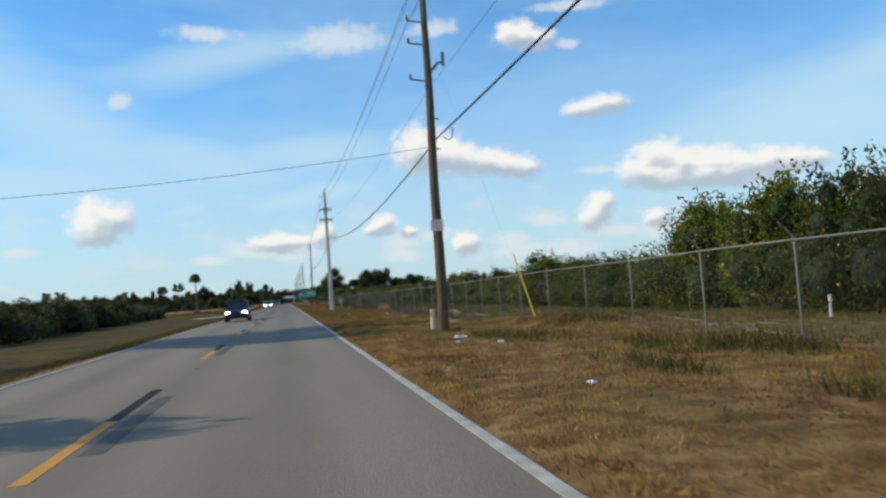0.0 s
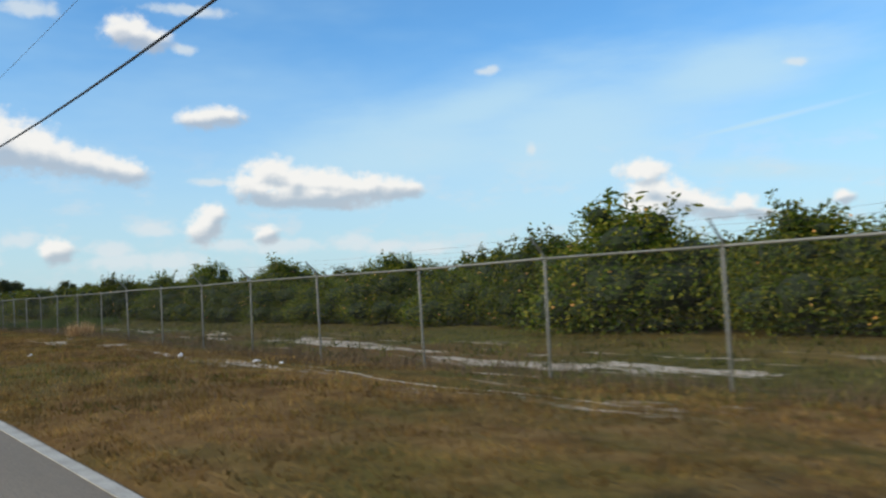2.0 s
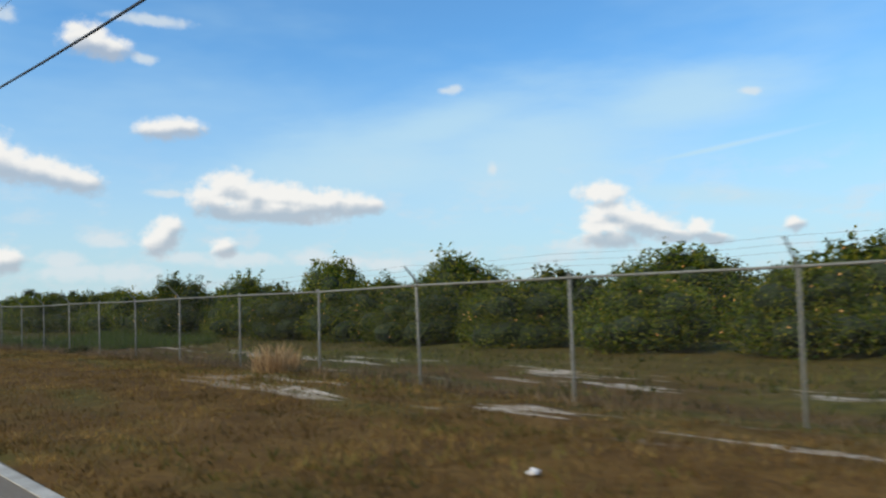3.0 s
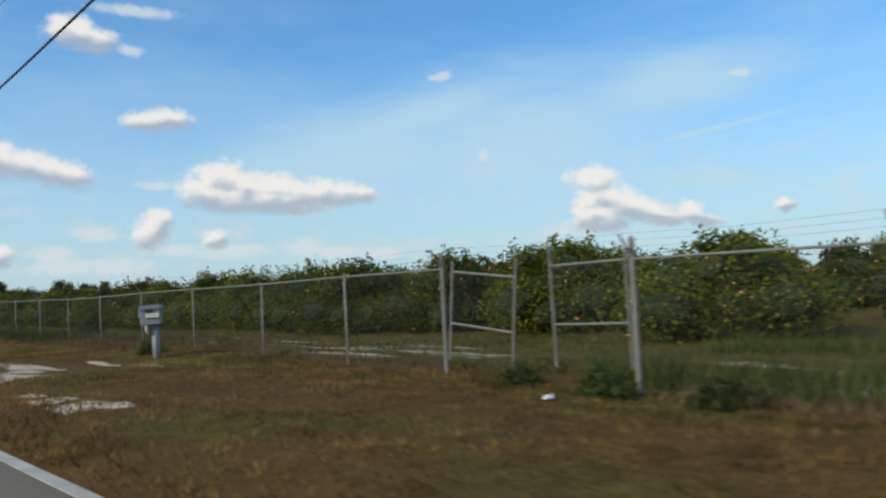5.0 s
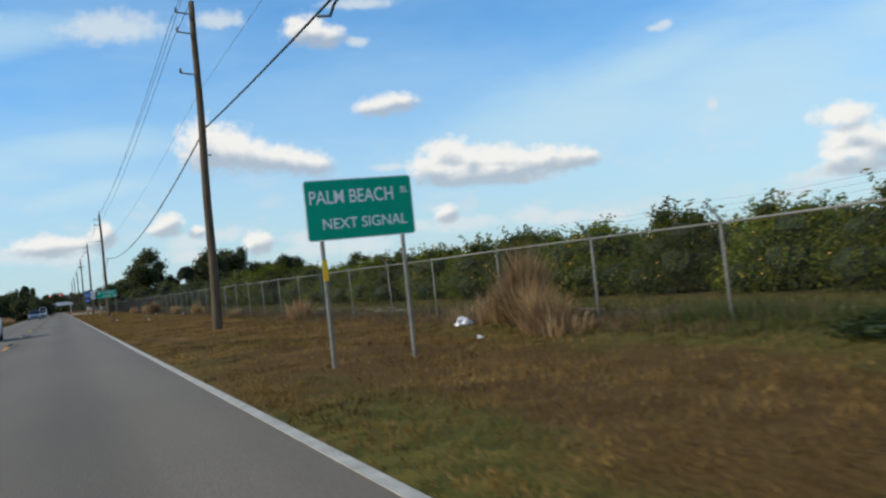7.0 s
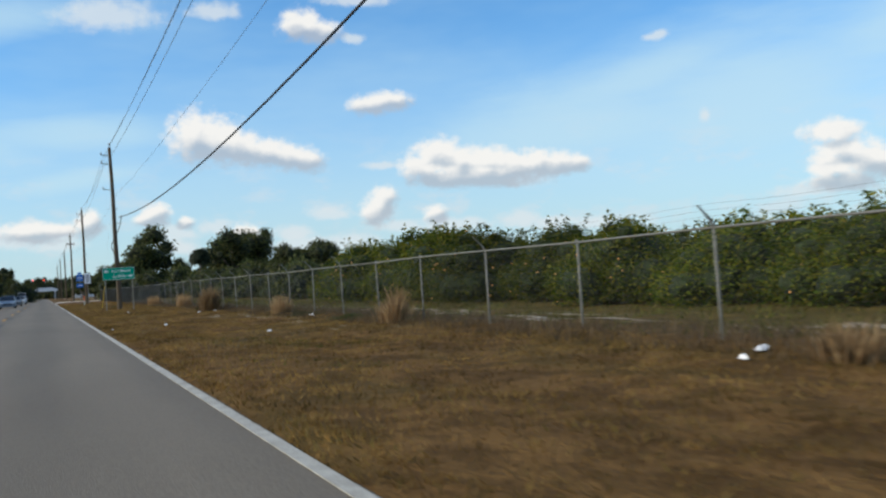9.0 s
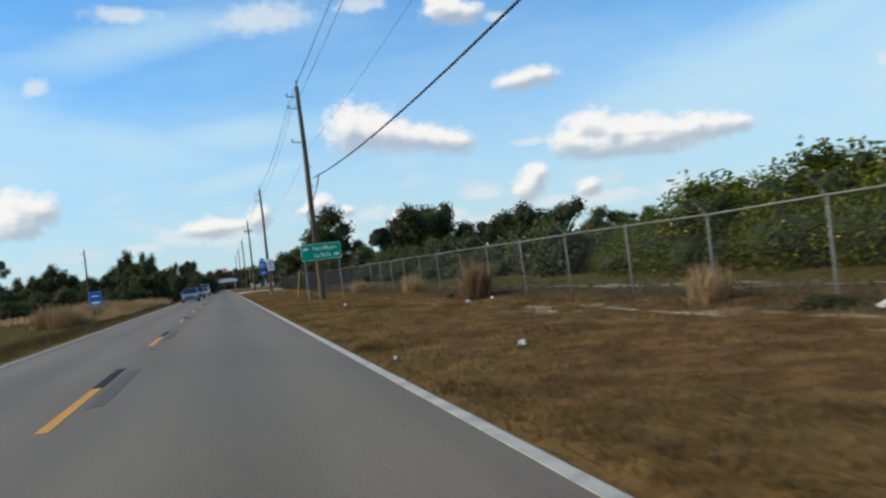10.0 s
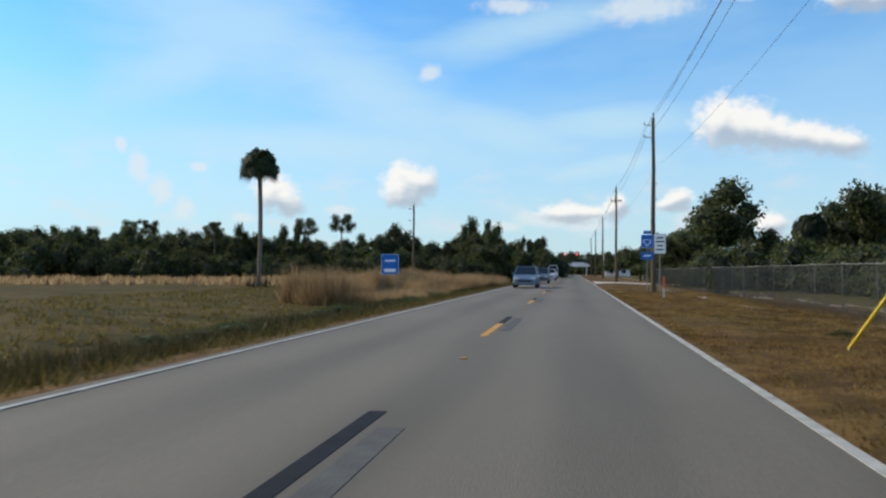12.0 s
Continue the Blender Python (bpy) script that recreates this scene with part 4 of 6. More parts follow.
def bush(seed, label="dense dark green scrub bush", name="bush", group="scrub along the field edge", n=1250, mat=None, size=0.29):
    rng = np.random.default_rng(seed)
    root = thing(name, pose(0, 0, -60), label, "bush", group)
    blobs = []
    for k in range(11):
        a = rng.uniform(0, 6.28)
        rr = rng.uniform(0.2, 1.7)
        blobs.append((rr * math.cos(a), rr * math.sin(a), rng.uniform(0.5, 2.0) * (1.1 - rr * 0.3), rng.uniform(0.5, 0.95)))
    bm = bmesh.new()
    for k in range(4 if mat is None else 1):
        a = k * 1.57 + rng.uniform(-0.3, 0.3)
        tube(bm, [(0.1 * math.cos(a), 0.1 * math.sin(a), -0.1), (0.5 * math.cos(a), 0.5 * math.sin(a), 0.8), (0.8 * math.cos(a), 0.8 * math.sin(a), 1.5)], [0.06, 0.04, 0.015], 5)
    part("woody_base", bm, M_BARK, root)
    part("shade_core", core_mesh(blobs, seed, 0.8 if mat is None else 0.4, 1), M_OAK_IN if mat is None else M_WEED_IN, root)
    v, f = leaf_quads(shell_points(blobs, n, rng, 0.75 if mat is None else 0.3, 1.25), size, size * 0.5, rng, 0.1)
    tagged(part_of("leaves", raw_mesh("leaves", v, f, mat or M_OAK), root), kind="stuff")
    return root


def grow(kinds, x, y, scale, turn, sink=0.0, tall=1.0, label=""):
    """Plants a copy of one of the kinds."""
    m = pose(x, y, ground_z(x, y) - sink, 0, 0, turn) @ Matrix.Diagonal((scale, scale, scale * tall, 1))
    ob = copy_thing(kinds, m)
    if label:
        ob["label"] = label
    return ob


CITRUS = [citrus_tree(21 + k) for k in range(5)]
THIN = [citrus_tree(31 + k, False) for k in range(3)]
OAKS = [oak_tree(51 + k) for k in range(3)]
PINES = [pine_tree(71 + k) for k in range(2)]
BUSHES = [bush(81 + k) for k in range(3)]

TOP_Y = [-20, 18, 24, 29, 31, 33, 36, 38, 41, 44, 48, 50, 60, 66, 72, 77, 82, 85, 89, 94, 100, 106, 113, 119, 125, 132, 150, 165, 172, 180, 185, 189, 193, 198, 201, 205, 226]
TOP_H = [4.6, 5.1, 5.1, 5.0, 4.7, 2.6, 2.7, 2.45, 2.95, 3.7, 3.7, 2.9, 2.9, 3.1, 2.9, 3.6, 2.9, 2.7, 3.1, 2.5, 2.6, 2.85, 2.8, 2.75, 2.5, 2.7, 2.65, 2.75, 2.65, 2.9, 3.2, 3.8, 3.8, 3.6, 2.8, 2.3, 2.1]
plant = random.Random(9)
# spaced-out trees facing the sandy track: x, y, height, width
LOOSE = [(16.7, 43.3, 2.95, 1.05), (16.4, 47.6, 3.5, 1.42), (17.2, 51.6, 2.9, 1.0), (21.5, 65.5, 3.05, 1.05), (20.4, 74.0, 3.4, 1.15), (18.6, 79.6, 3.5, 1.05), (18.4, 86.6, 3.0, 1.0)]
LOOSE += [(16.9 + 0.5 * math.sin(3.1 * k), 55.4 + 4.1 * k, 2.05 + 0.12 * math.sin(1.7 * k), 0.95) for k in range(8)]
for row, x in enumerate((16.6, 23.0, 29.6)):
    places, y = [], -8.0 + row * 1.7
    while y < (206 if row == 0 else 232):
        for fixed in (28.9, 185.4, 189.0, 193.2, 197.4):
            if row == 0 and abs(y - fixed) < 2.0:
                y = fixed
        if row or not 41.5 < y < 88:
            places.append(y)
        y += (plant.uniform(3.6, 4.5) if y < 40 or 100 < y < 185 else plant.uniform(5.0, 5.9)) if row < 2 else plant.uniform(4.4, 5.4)
    for y in places:
        h = float(np.interp(y, TOP_Y, TOP_H)) * plant.uniform(0.93, 1.06)
        if row:
            h = max(2.25, min(h, 2.8)) * plant.uniform(0.92, 1.08)
        wide = plant.uniform(0.98, 1.14) * (1.3 if row == 0 and (26 < y < 31 or 184 < y < 199) else 1.0)
        grow(CITRUS[plant.randrange(5)] if row == 0 else THIN[plant.randrange(3)], x + plant.uniform(-0.5, 0.5), y, wide, plant.uniform(0, 360), 0.1, (h + 0.2) / (3.7 * wide))
for x, y, h, wide in LOOSE:
    grow(CITRUS[plant.randrange(5)], x, y, wide, plant.uniform(0, 360), 0.1, (h + 0.2) / (3.7 * wide))


# ---- utility poles and lines ----
def insulator(bm, at, size=1.0):
    x, y, z = at
    tube(bm, [(x, y, z + d * size) for d in (0, 0.03, 0.05, 0.08, 0.10, 0.13, 0.15, 0.19)], [r * size for r in (0.02, 0.05, 0.03, 0.055, 0.03, 0.05, 0.03, 0.02)], 8)


def utility_pole(x, y, height, material, label, lean=0.0, arms=(0.9, 1.65), cross=(), foot=0.17, square=False, lean_y=0.0):
    """A wooden or concrete pole with line brackets on its road side."""
    root = thing("utility_pole", pose(x, y, ground_z(x, y), lean_y, lean, 0), label, "utility pole", "utility poles along the road")
    bm = bmesh.new()
    rings = [-0.6] + [height * k / 10 for k in range(11)]
    radii = [foot * (1 - 0.42 * max(0, z) / height) for z in rings]
    if square:
        prev = None
        c = 0.16
        for z, r in zip(rings, radii):
            ring = [bm.verts.new((sx * r * kx, sy * r * ky, z)) for sx, sy, kx, ky in ((1, 1, 1, 1 - c), (1, 1, 1 - c, 1), (-1, 1, 1 - c, 1), (-1, 1, 1, 1 - c), (-1, -1, 1, 1 - c), (-1, -1, 1 - c, 1), (1, -1, 1 - c, 1), (1, -1, 1, 1 - c))]
            if prev:
                for k in range(8):
                    bm.faces.new((prev[k], prev[(k + 1) % 8], ring[(k + 1) % 8], ring[k]))
            prev = ring
        bm.faces.new(prev)
    else:
        tube(bm, [(0.015 * math.sin(z), 0.015 * math.cos(z * 1.3), z) for z in rings], radii, 12)
    part("shaft", bm, material, root, smooth=not square)
    for d in arms:
        z = height - d
        bm = bmesh.new()
        tube(bm, [(0, 0, z), (-0.3, 0, z + 0.02), (-0.58, 0, z + 0.05)], [0.03, 0.028, 0.022], 6)
        arm = part("bracket", bm, M_STEEL, root)
        bm = bmesh.new()
        insulator(bm, (-0.56, 0, z + 0.04))
        part("insulator", bm, M_PORCELAIN, arm)
    bm = bmesh.new()
    tube(bm, [(0, 0, height - 0.2), (0, 0, height + 0.18)], 0.02, 6)
    insulator(bm, (0, 0, height + 0.12), 1.2)
    part("top_insulator", bm, M_PORCELAIN, root)
    for z in (height * 0.62, height * 0.53):
        bm = bmesh.new()
        tube(bm, [(-0.02, 0, z), (0.26, 0, z)], 0.025, 6)
        part("cable_clamp", bm, M_STEEL, root)
    for d in cross:
        z = height - d
        bm = bmesh.new()
        box(bm, (1.25, 0.09, 0.11), (0, -0.14, z), bevel=0.01)
        cross_arm = part("cross_arm", bm, material if not square else M_STEEL, root)
        for dx in (-0.55, -0.2, 0.2, 0.55):
            bm = bmesh.new()
            insulator(bm, (dx, -0.14, z + 0.05), 1.1)
            tube(bm, [(dx, -0.14, z + 0.05), (dx, -0.14, z - 0.35)], 0.035, 6)
            part("cutout", bm, M_PORCELAIN, cross_arm)
    return root


POLES = [(4.65, -34.0, 11.0), (4.80, 24.0, 10.9), (4.70, 83.55, 12.5), (4.86, 150.1, 11.6), (4.74, 214.6, 11.0), (4.83, 261.3, 11.3), (4.8, 306, 11.4), (4.85, 352, 10.9), (4.85, 398, 11.0), (4.85, 445, 11.0)]
utility_pole(*POLES[0], M_WOOD, "brown wooden utility pole beside the road", 0.4)
pole_a = utility_pole(*POLES[1], M_WOOD_DARK, "weathered brown wooden utility pole with a small placard", 1.2, (0.95, 1.7, 2.9), foot=0.175, lean_y=-3.5)
utility_pole(*POLES[2], M_CONCRETE, "pale square concrete utility pole carrying switch gear", 0.0, (0.5,), (1.9, 3.0), 0.21, True, -2.4)
utility_pole(*POLES[3], M_WOOD_DARK, "dark wooden utility pole beside the road sign", 1.0, (0.45, 1.15, 2.6))
utility_pole(*POLES[4], M_WOOD_DARK, "dark wooden utility pole behind the direction sign", -0.3, (0.55, 1.15, 2.9))
utility_pole(*POLES[5], M_WOOD_DARK, "dark wooden utility pole beside the road", 0.0, (0.5, 1.3))
utility_pole(*POLES[6], M_WOOD_DARK, "dark wooden utility pole with a cross-arm", 0.0, (), (1.6,))
for p in POLES[7:]:
    utility_pole(*p, M_WOOD_DARK, "dark wooden utility pole far down the road", 0.0, (0.6,))
utility_pole(-19.8, 304.5, 9.9, M_WOOD_DARK, "dark wooden utility pole standing in the field", 0.0, (0.6, 2.0))


def span(name, a, b, sag, radius, material, label, category="cable", sides=5, steps=18):
    bm = bmesh.new()
    a, b = Vector(a), Vector(b)
    pts = [a.lerp(b, k / steps) - Vector((0, 0, 4 * sag * (k / steps) * (1 - k / steps))) for k in range(steps + 1)]
    tube(bm, pts, radius, sides)
    ob = mesh_object(name, bm, material)
    tagged(ob, label, category, "overhead lines between the poles")


COMM_Z = [5.8, 6.0, 7.6, 7.05, 6.25, 5.8, 5.8, 5.8, 5.8, 5.8]
for k in range(len(POLES) - 1):
    (xa, ya, ha), (xb, yb, hb) = POLES[k], POLES[k + 1]
    if k < 4:
        span("telephone_cable", (xa + 0.24, ya, COMM_Z[k]), (xb + 0.24, yb, COMM_Z[k + 1]), (0.35, 1.0, 0.95, 1.35)[k], 0.028, M_CABLE, "thick black telephone cable slung between poles")
    span("power_line", (xa, ya, ha + 0.3), (xb, yb, hb + 0.3), 0.7, 0.010, M_LINE, "thin overhead power conductor", "power line")
    span("power_line", (xa - 0.56, ya, ha - 0.75), (xb - 0.56, yb, hb - 0.75), 0.75, 0.010, M_LINE, "thin overhead power conductor", "power line")
    span("power_line", (xa - 0.56, ya, ha - 1.45), (xb - 0.56, yb, hb - 1.45), 0.75, 0.010, M_LINE, "thin overhead power conductor", "power line")
    span("power_line", (xa + 0.2, ya, ha - 3.2), (xb + 0.2, yb, hb - 3.2), 0.6, 0.006, M_LINE, "thin overhead neutral wire", "power line")

utility_pole(-22.0, 24.0, 7.0, M_WOOD_DARK, "short wooden service pole beyond the roadside trees", 0.0, ())
span("service_drop", (-22.0, 24.0, 4.9), (4.7, 24.0, 5.7), 0.64, 0.008, M_CABLE, "thin black service wire crossing over the road")
# the slack end of the cable and the drop down the pole by the direction sign
bm = bmesh.new()
tube(bm, [(4.98, 212.4, 6.15), (4.98, 212.9, 5.9), (4.95, 213.6, 5.6), (4.9, 214.3, 5.35), (4.72, 214.5, 4.9), (4.45, 214.35, 4.45), (4.42, 214.3, 4.2), (4.62, 214.4, 3.6), (4.66, 214.42, 2.4)], 0.028, 6)
tagged(mesh_object("hanging_cable", bm, M_CABLE), "slack black cable looping down the pole", "cable", "overhead lines between the poles")
bm = bmesh.new()
tube(bm, [(5.03, 23.2, 5.86), (5.05, 22.8, 5.72), (5.06, 22.45, 5.62), (5.07, 22.2, 5.60), (5.07, 22.0, 5.66), (5.06, 21.9, 5.76), (5.05, 21.8, 5.84)], 0.016, 6)
tagged(mesh_object("hanging_cable", bm, M_CABLE), "spare loop of black cable beside the pole", "cable", "overhead lines between the poles")

bm = bmesh.new()
tube(bm, [(5.085, 136.7, 6.50), (5.085, 136.3, 6.38), (5.09, 136.0, 6.28), (5.085, 135.75, 6.40), (5.085, 135.2, 6.47)], 0.03, 6)
tagged(mesh_object("hanging_cable", bm, M_CABLE), "kinked black cable splice on the line", "cable", "overhead lines between the poles")

# bracket on the near pole, and its hand-lettered placard
bm = bmesh.new()
tube(bm, [(0.1, 0, 8.3), (0.35, -0.02, 8.6), (0.5, -0.02, 8.62)], [0.05, 0.05, 0.03], 6)
tube(bm, [(0.52, -0.02, 8.5), (0.52, -0.02, 8.95)], 0.05, 8)
part("lamp_bracket", bm, M_STEEL, pole_a)
bm = bmesh.new()
box(bm, (0.40, 0.012, 0.36), (0, 0, 0), bevel=0.003)
placard = part("placard", bm, M_PAPER, pole_a, "small white placard hand-lettered in red")
placard.matrix_basis = pose(-0.05, -0.205, 3.30, 0, 0, -8)
lettering("lettering", "The", 0.17, (-0.02, -0.0085, 0.10), M_REDINK, placard, 1.1)
lettering("lettering", "Hut", 0.17, (-0.01, -0.0085, -0.035), M_REDINK, placard, 1.1)
bm = bmesh.new()
box(bm, (0.22, 0.006, 0.028), (0.06, -0.0075, -0.14))
part("red_underline", bm, M_REDINK, placard)


def guy_guard(base, top, pole_at):
    root = thing("guy_wire", pose(0, 0, 0), "steel guy wire in a yellow plastic guard", "guy wire", "pole guys")
    bm = bmesh.new()
    tube(bm, [base, pole_at], 0.0012, 5)
    part("wire", bm, M_LINE, root)
    bm = bmesh.new()
    b, t = Vector(base), Vector(top)
    tube(bm, [b + (t - b) * 0.02, t], [0.027, 0.020], 8)
    part("guard", bm, M_GUY, root, "yellow plastic guard")
    bm = bmesh.new()
    tube(bm, [b - Vector((0, 0, 0.25)), b + (t - b) * 0.05], 0.02, 6)
    part("anchor_rod", bm, M_STEEL, root)


guy_guard((7.88, 24.38, ground_z(7.88, 24.38)), (7.35, 24.55, 2.25), (4.9, 24.0, 9.2))
guy_guard((4.12, 222.3, 0.0), (4.18, 219.6, 1.62), (4.7, 214.7, 8.0))

# white pipe stub at the edge of the grove
stub = thing("pipe_stub", pose(13.8, 18.1, ground_z(13.8, 18.1)), "short white plastic irrigation pipe stub by the trees", "pipe")
bm = bmesh.new()
tube(bm, [(0, 0, -0.1), (0, 0, 0.36), (0.02, 0, 0.38)], [0.045, 0.045, 0.04], 10)
part("riser", bm, M_PVC, stub)
bm = bmesh.new()
tube(bm, [(0.02, 0, 0.40), (0.02, 0, 0.42), (0.0, 0, 0.58)], [0.04, 0.055, 0.05], 10)
part("cap", bm, M_PVC, stub)

# white marker post by the near pole
marker = thing("cable_marker_post", pose(4.70, 25.2, ground_z(4.70, 25.2)), "white plastic cable marker post with a red label", "marker post")
bm = bmesh.new()
tube(bm, [(0, 0, -0.2), (0, 0, 0.60), (0, 0, 0.62)], [0.075, 0.075, 0.07], 14)
part("tube", bm, M_PVC, marker, smooth=False)
bm = bmesh.new()
tube(bm, [(0, 0, 0.62), (0, 0, 0.625), (0, 0, 0.66), (0, 0, 0.675)], [0.07, 0.085, 0.085, 0.06], 14)
part("cap", bm, M_PVC, marker)
bm = bmesh.new()
for k in range(3):
    a = math.radians(-150 + 14 * k)
    box(bm, (0.021, 0.004, 0.11), (0.077 * math.cos(a), 0.077 * math.sin(a), 0.53), Matrix.Rotation(a + math.pi / 2, 3, "Z"))
part("label_sticker", bm, M_ORANGE, marker, "orange-red warning label")


# ---- the chain-link fence ----
FENCE_X = 8.55
ANCHOR_K = [-22, -6, -5, -4, -3, -2, -1, 0, 1, 2, 3, 4, 5, 6, 7, 8, 9, 10, 11, 12, 13, 17, 18, 19, 20, 21, 22, 23, 24, 26, 27, 29, 30, 32, 33, 35, 36, 37, 43, 44, 46, 47, 49, 51, 55, 57, 100]
ANCHOR_Y = [-37.5, 11.9, 15.0, 18.5, 21.6, 24.9, 28.1, 31.0, 34.0, 37.1, 40.3, 43.2, 46.2, 49.75, 53.0, 56.0, 59.1, 62.3, 65.3, 68.5, 71.7, 83.3, 86.2, 89.3, 92.4, 96.0, 98.7, 101.8, 105.1, 111.5, 114.5, 120.8, 124.1, 130.2, 133.3, 140.0, 143.0, 146.4, 165.0, 168.2, 174.7, 177.6, 183.6, 189.6, 202.4, 208.9, 341.5]
TOP_K = [-22, -6, -1, 3, 8, 13, 18, 21, 24, 27, 30, 33, 46, 50, 55, 100]
TOP_Z = [1.60, 1.66, 1.60, 1.51, 1.48, 1.43, 1.41, 1.50, 1.45, 1.39, 1.48, 1.50, 1.56, 1.51, 1.55, 1.55]


def post_y(k):
    return float(np.interp(k, ANCHOR_K, ANCHOR_Y))


def post_top(k):
    return float(np.interp(k, TOP_K, TOP_Z)) + 0.012 * math.sin(k * 2.1)


def build_fence():
    fence = thing("chain_link_fence", pose(FENCE_X, 0, 0), "long galvanized chain-link fence topped with barbed wire", "fence")
    rng = random.Random(31)
    bay, tall = 3.1, 1.55
    pitch = 0.075

    def weave(radius):
        """One bay of woven wire, its lower edge at z = 0."""
        verts, faces = [], []

        def wire(p, q, x):
            p, q = np.array(p), np.array(q)
            way = (q - p) / np.linalg.norm(q - p)
            side = np.array([0, -way[2], way[1]])
            k = len(verts)
            for end in (p, q):
                for ax, sd in ((1.0, 0.0), (-0.5, 0.87), (-0.5, -0.87)):
                    verts.append(tuple(end + side * sd * radius + np.array([x + ax * radius, 0, 0])))
            for a in range(3):
                b = (a + 1) % 3
                faces.append((k + a, k + b, k + 3 + b, k + 3 + a))

        c = pitch / 2 - tall
        while c < bay - 0.02:
            y0, z0, y1, z1 = c, 0.0, c + tall, tall
            if y0 < 0:
                z0, y0 = -y0, 0.0
            if y1 > bay:
                z1, y1 = z1 - (y1 - bay), bay
            wire((0, y0, z0), (0, y1, z1), 0.002)
            wire((0, bay - y0, z0), (0, bay - y1, z1), -0.002)
            c += pitch
        return raw_mesh("wire_mesh", verts, faces, M_WIRE)

    # thicker wire on the far stretch, sized to fit the camera's view
    mesh_data, heavy_data = weave(0.0013), weave(0.0025)
    bm = bmesh.new()
    tube(bm, [(0, 0, 0), (0, 1.0, 0)], 0.018, 8)
    rail_data = mesh_object("rail", bm, M_STEEL, True).data
    bpy.data.objects.remove(bpy.data.objects["rail"])
    bm = bmesh.new()
    tube(bm, [(0, 0, -0.4), (0, 0, 1.0)], [0.023, 0.023], 8)
    post_data = mesh_object("post", bm, M_STEEL, True).data
    bpy.data.objects.remove(bpy.data.objects["post"])
    # darker posts there, to stand out less in the camera's view
    dull_post_data = post_data.copy()
    dull_post_data.materials.clear()
    dull_post_data.materials.append(M_STEEL_DULL)
    bm = bmesh.new()
    tube(bm, [(0, 0, 0), (-0.05, 0, 0.09), (-0.27, 0.0, 0.31)], [0.03, 0.018, 0.012], 6)
    for d in (0.12, 0.2, 0.27):
        box(bm, (0.02, 0.03, 0.02), (-d, 0, d + 0.04))
    arm_data = mesh_object("arm", bm, M_STEEL).data
    bpy.data.objects.remove(bpy.data.objects["arm"])
    bm = bmesh.new()
    tube(bm, [(0, 0, 0), (0, 0, 0.035), (0, 0, 0.06)], [0.036, 0.036, 0.012], 8)
    cap_data = mesh_object("post_cap", bm, M_STEEL).data
    bpy.data.objects.remove(bpy.data.objects["post_cap"])
    for k in range(-20, 90):
        if k == 55 + 31:
            break
        y0, y1, z0, z1 = post_y(k), post_y(k + 1), post_top(k), post_top(k + 1)
        base = ground_z(FENCE_X, y0)
        tilt = rng.uniform(-0.8, 0.8)
        part_of("post", post_data if y0 < 222 else dull_post_data, fence, pose(0, y0, base, rng.uniform(-0.7, 0.7), tilt, 0) @ Matrix.Diagonal((1, 1, z0 - base - 0.02, 1)))
        if rng.random() < 0.55 or k in (3, 4, 6, 18, 32, 33):
            part_of("barbed_wire_arm", arm_data, fence, pose(0, y0, z0, 0, 0, 0))
        else:
            part_of("post_cap", cap_data, fence, pose(0, y0, z0))
        if k == 20:
            continue
        slope = math.degrees(math.atan2(z1 - z0, y1 - y0))
        part_of("top_rail", rail_data, fence, pose(0, y0, z0, slope) @ Matrix.Diagonal((1, math.hypot(y1 - y0, z1 - z0), 1, 1)))
        low = min(base, ground_z(FENCE_X, y1)) + 0.02
        part_of("wire_mesh", mesh_data if y0 < 222 else heavy_data, fence, pose(-0.03, y0, low, slope) @ Matrix.Diagonal((1, (y1 - y0) / bay, (min(z0, z1) - low + 0.01) / tall, 1)))
    for j, d in enumerate((0.11, 0.19, 0.27)):
        bm = bmesh.new()
        pts = []
        for k in range(-20, 86):
            for s in (0.0, 0.5):
                kk = k + s
                pts.append((-d, post_y(kk), post_top(kk) + d + 0.05 - (0.035 if s else 0.0)))
        tube(bm, pts, 0.0013, 4)
        part("barbed_strand", bm, M_WIRE, fence, "rusty barbed wire strand")
    # the gate between two taller posts, its two leaves sagging apart
    ya, yb = post_y(20), post_y(21)
    gate = thing("field_gate", pose(FENCE_X, ya, 0), "sagging pair of chain-link gate leaves, ajar", "gate")
    for y in (0.0, yb - ya):
        bm = bmesh.new()
        tube(bm, [(0, y, -0.5), (0, y, 1.72), (0, y, 1.76)], [0.04, 0.04, 0.015], 9)
        part("gate_post", bm, M_STEEL, gate, smooth=False)
    for y, wide, lean in ((0.08, 1.25, 1.0), (yb - ya - 0.08, -1.35, 6.0)):
        leaf = part_of("gate_leaf", None, gate)
        leaf_data = bmesh.new()
        tube(leaf_data, [(0, 0, 0.05), (0, 0, 1.62)], 0.02, 7)
        me = bpy.data.meshes.new("gate_leaf")
        leaf_data.to_mesh(me)
        leaf_data.free()
        me.materials.append(M_STEEL)
        bpy.data.objects.remove(leaf)
        leaf = part_of("gate_leaf", me, gate, pose(0, y, 0, lean if wide < 0 else -lean, 0, 0))
        bm = bmesh.new()
        tube(bm, [(0, wide, 0.05), (0, wide, 1.74)], 0.024, 7)
        for z in (0.64, 1.46):
            tube(bm, [(0, 0, z), (0, wide, z)], 0.02, 7)
        part("leaf_frame", bm, M_STEEL, leaf)
        w = part_of("leaf_mesh", mesh_data, leaf, pose(0, 0 if wide > 0 else wide, 0.07) @ Matrix.Diagonal((1, abs(wide) / bay, 1.38 / tall, 1)))
    return fence


build_fence()

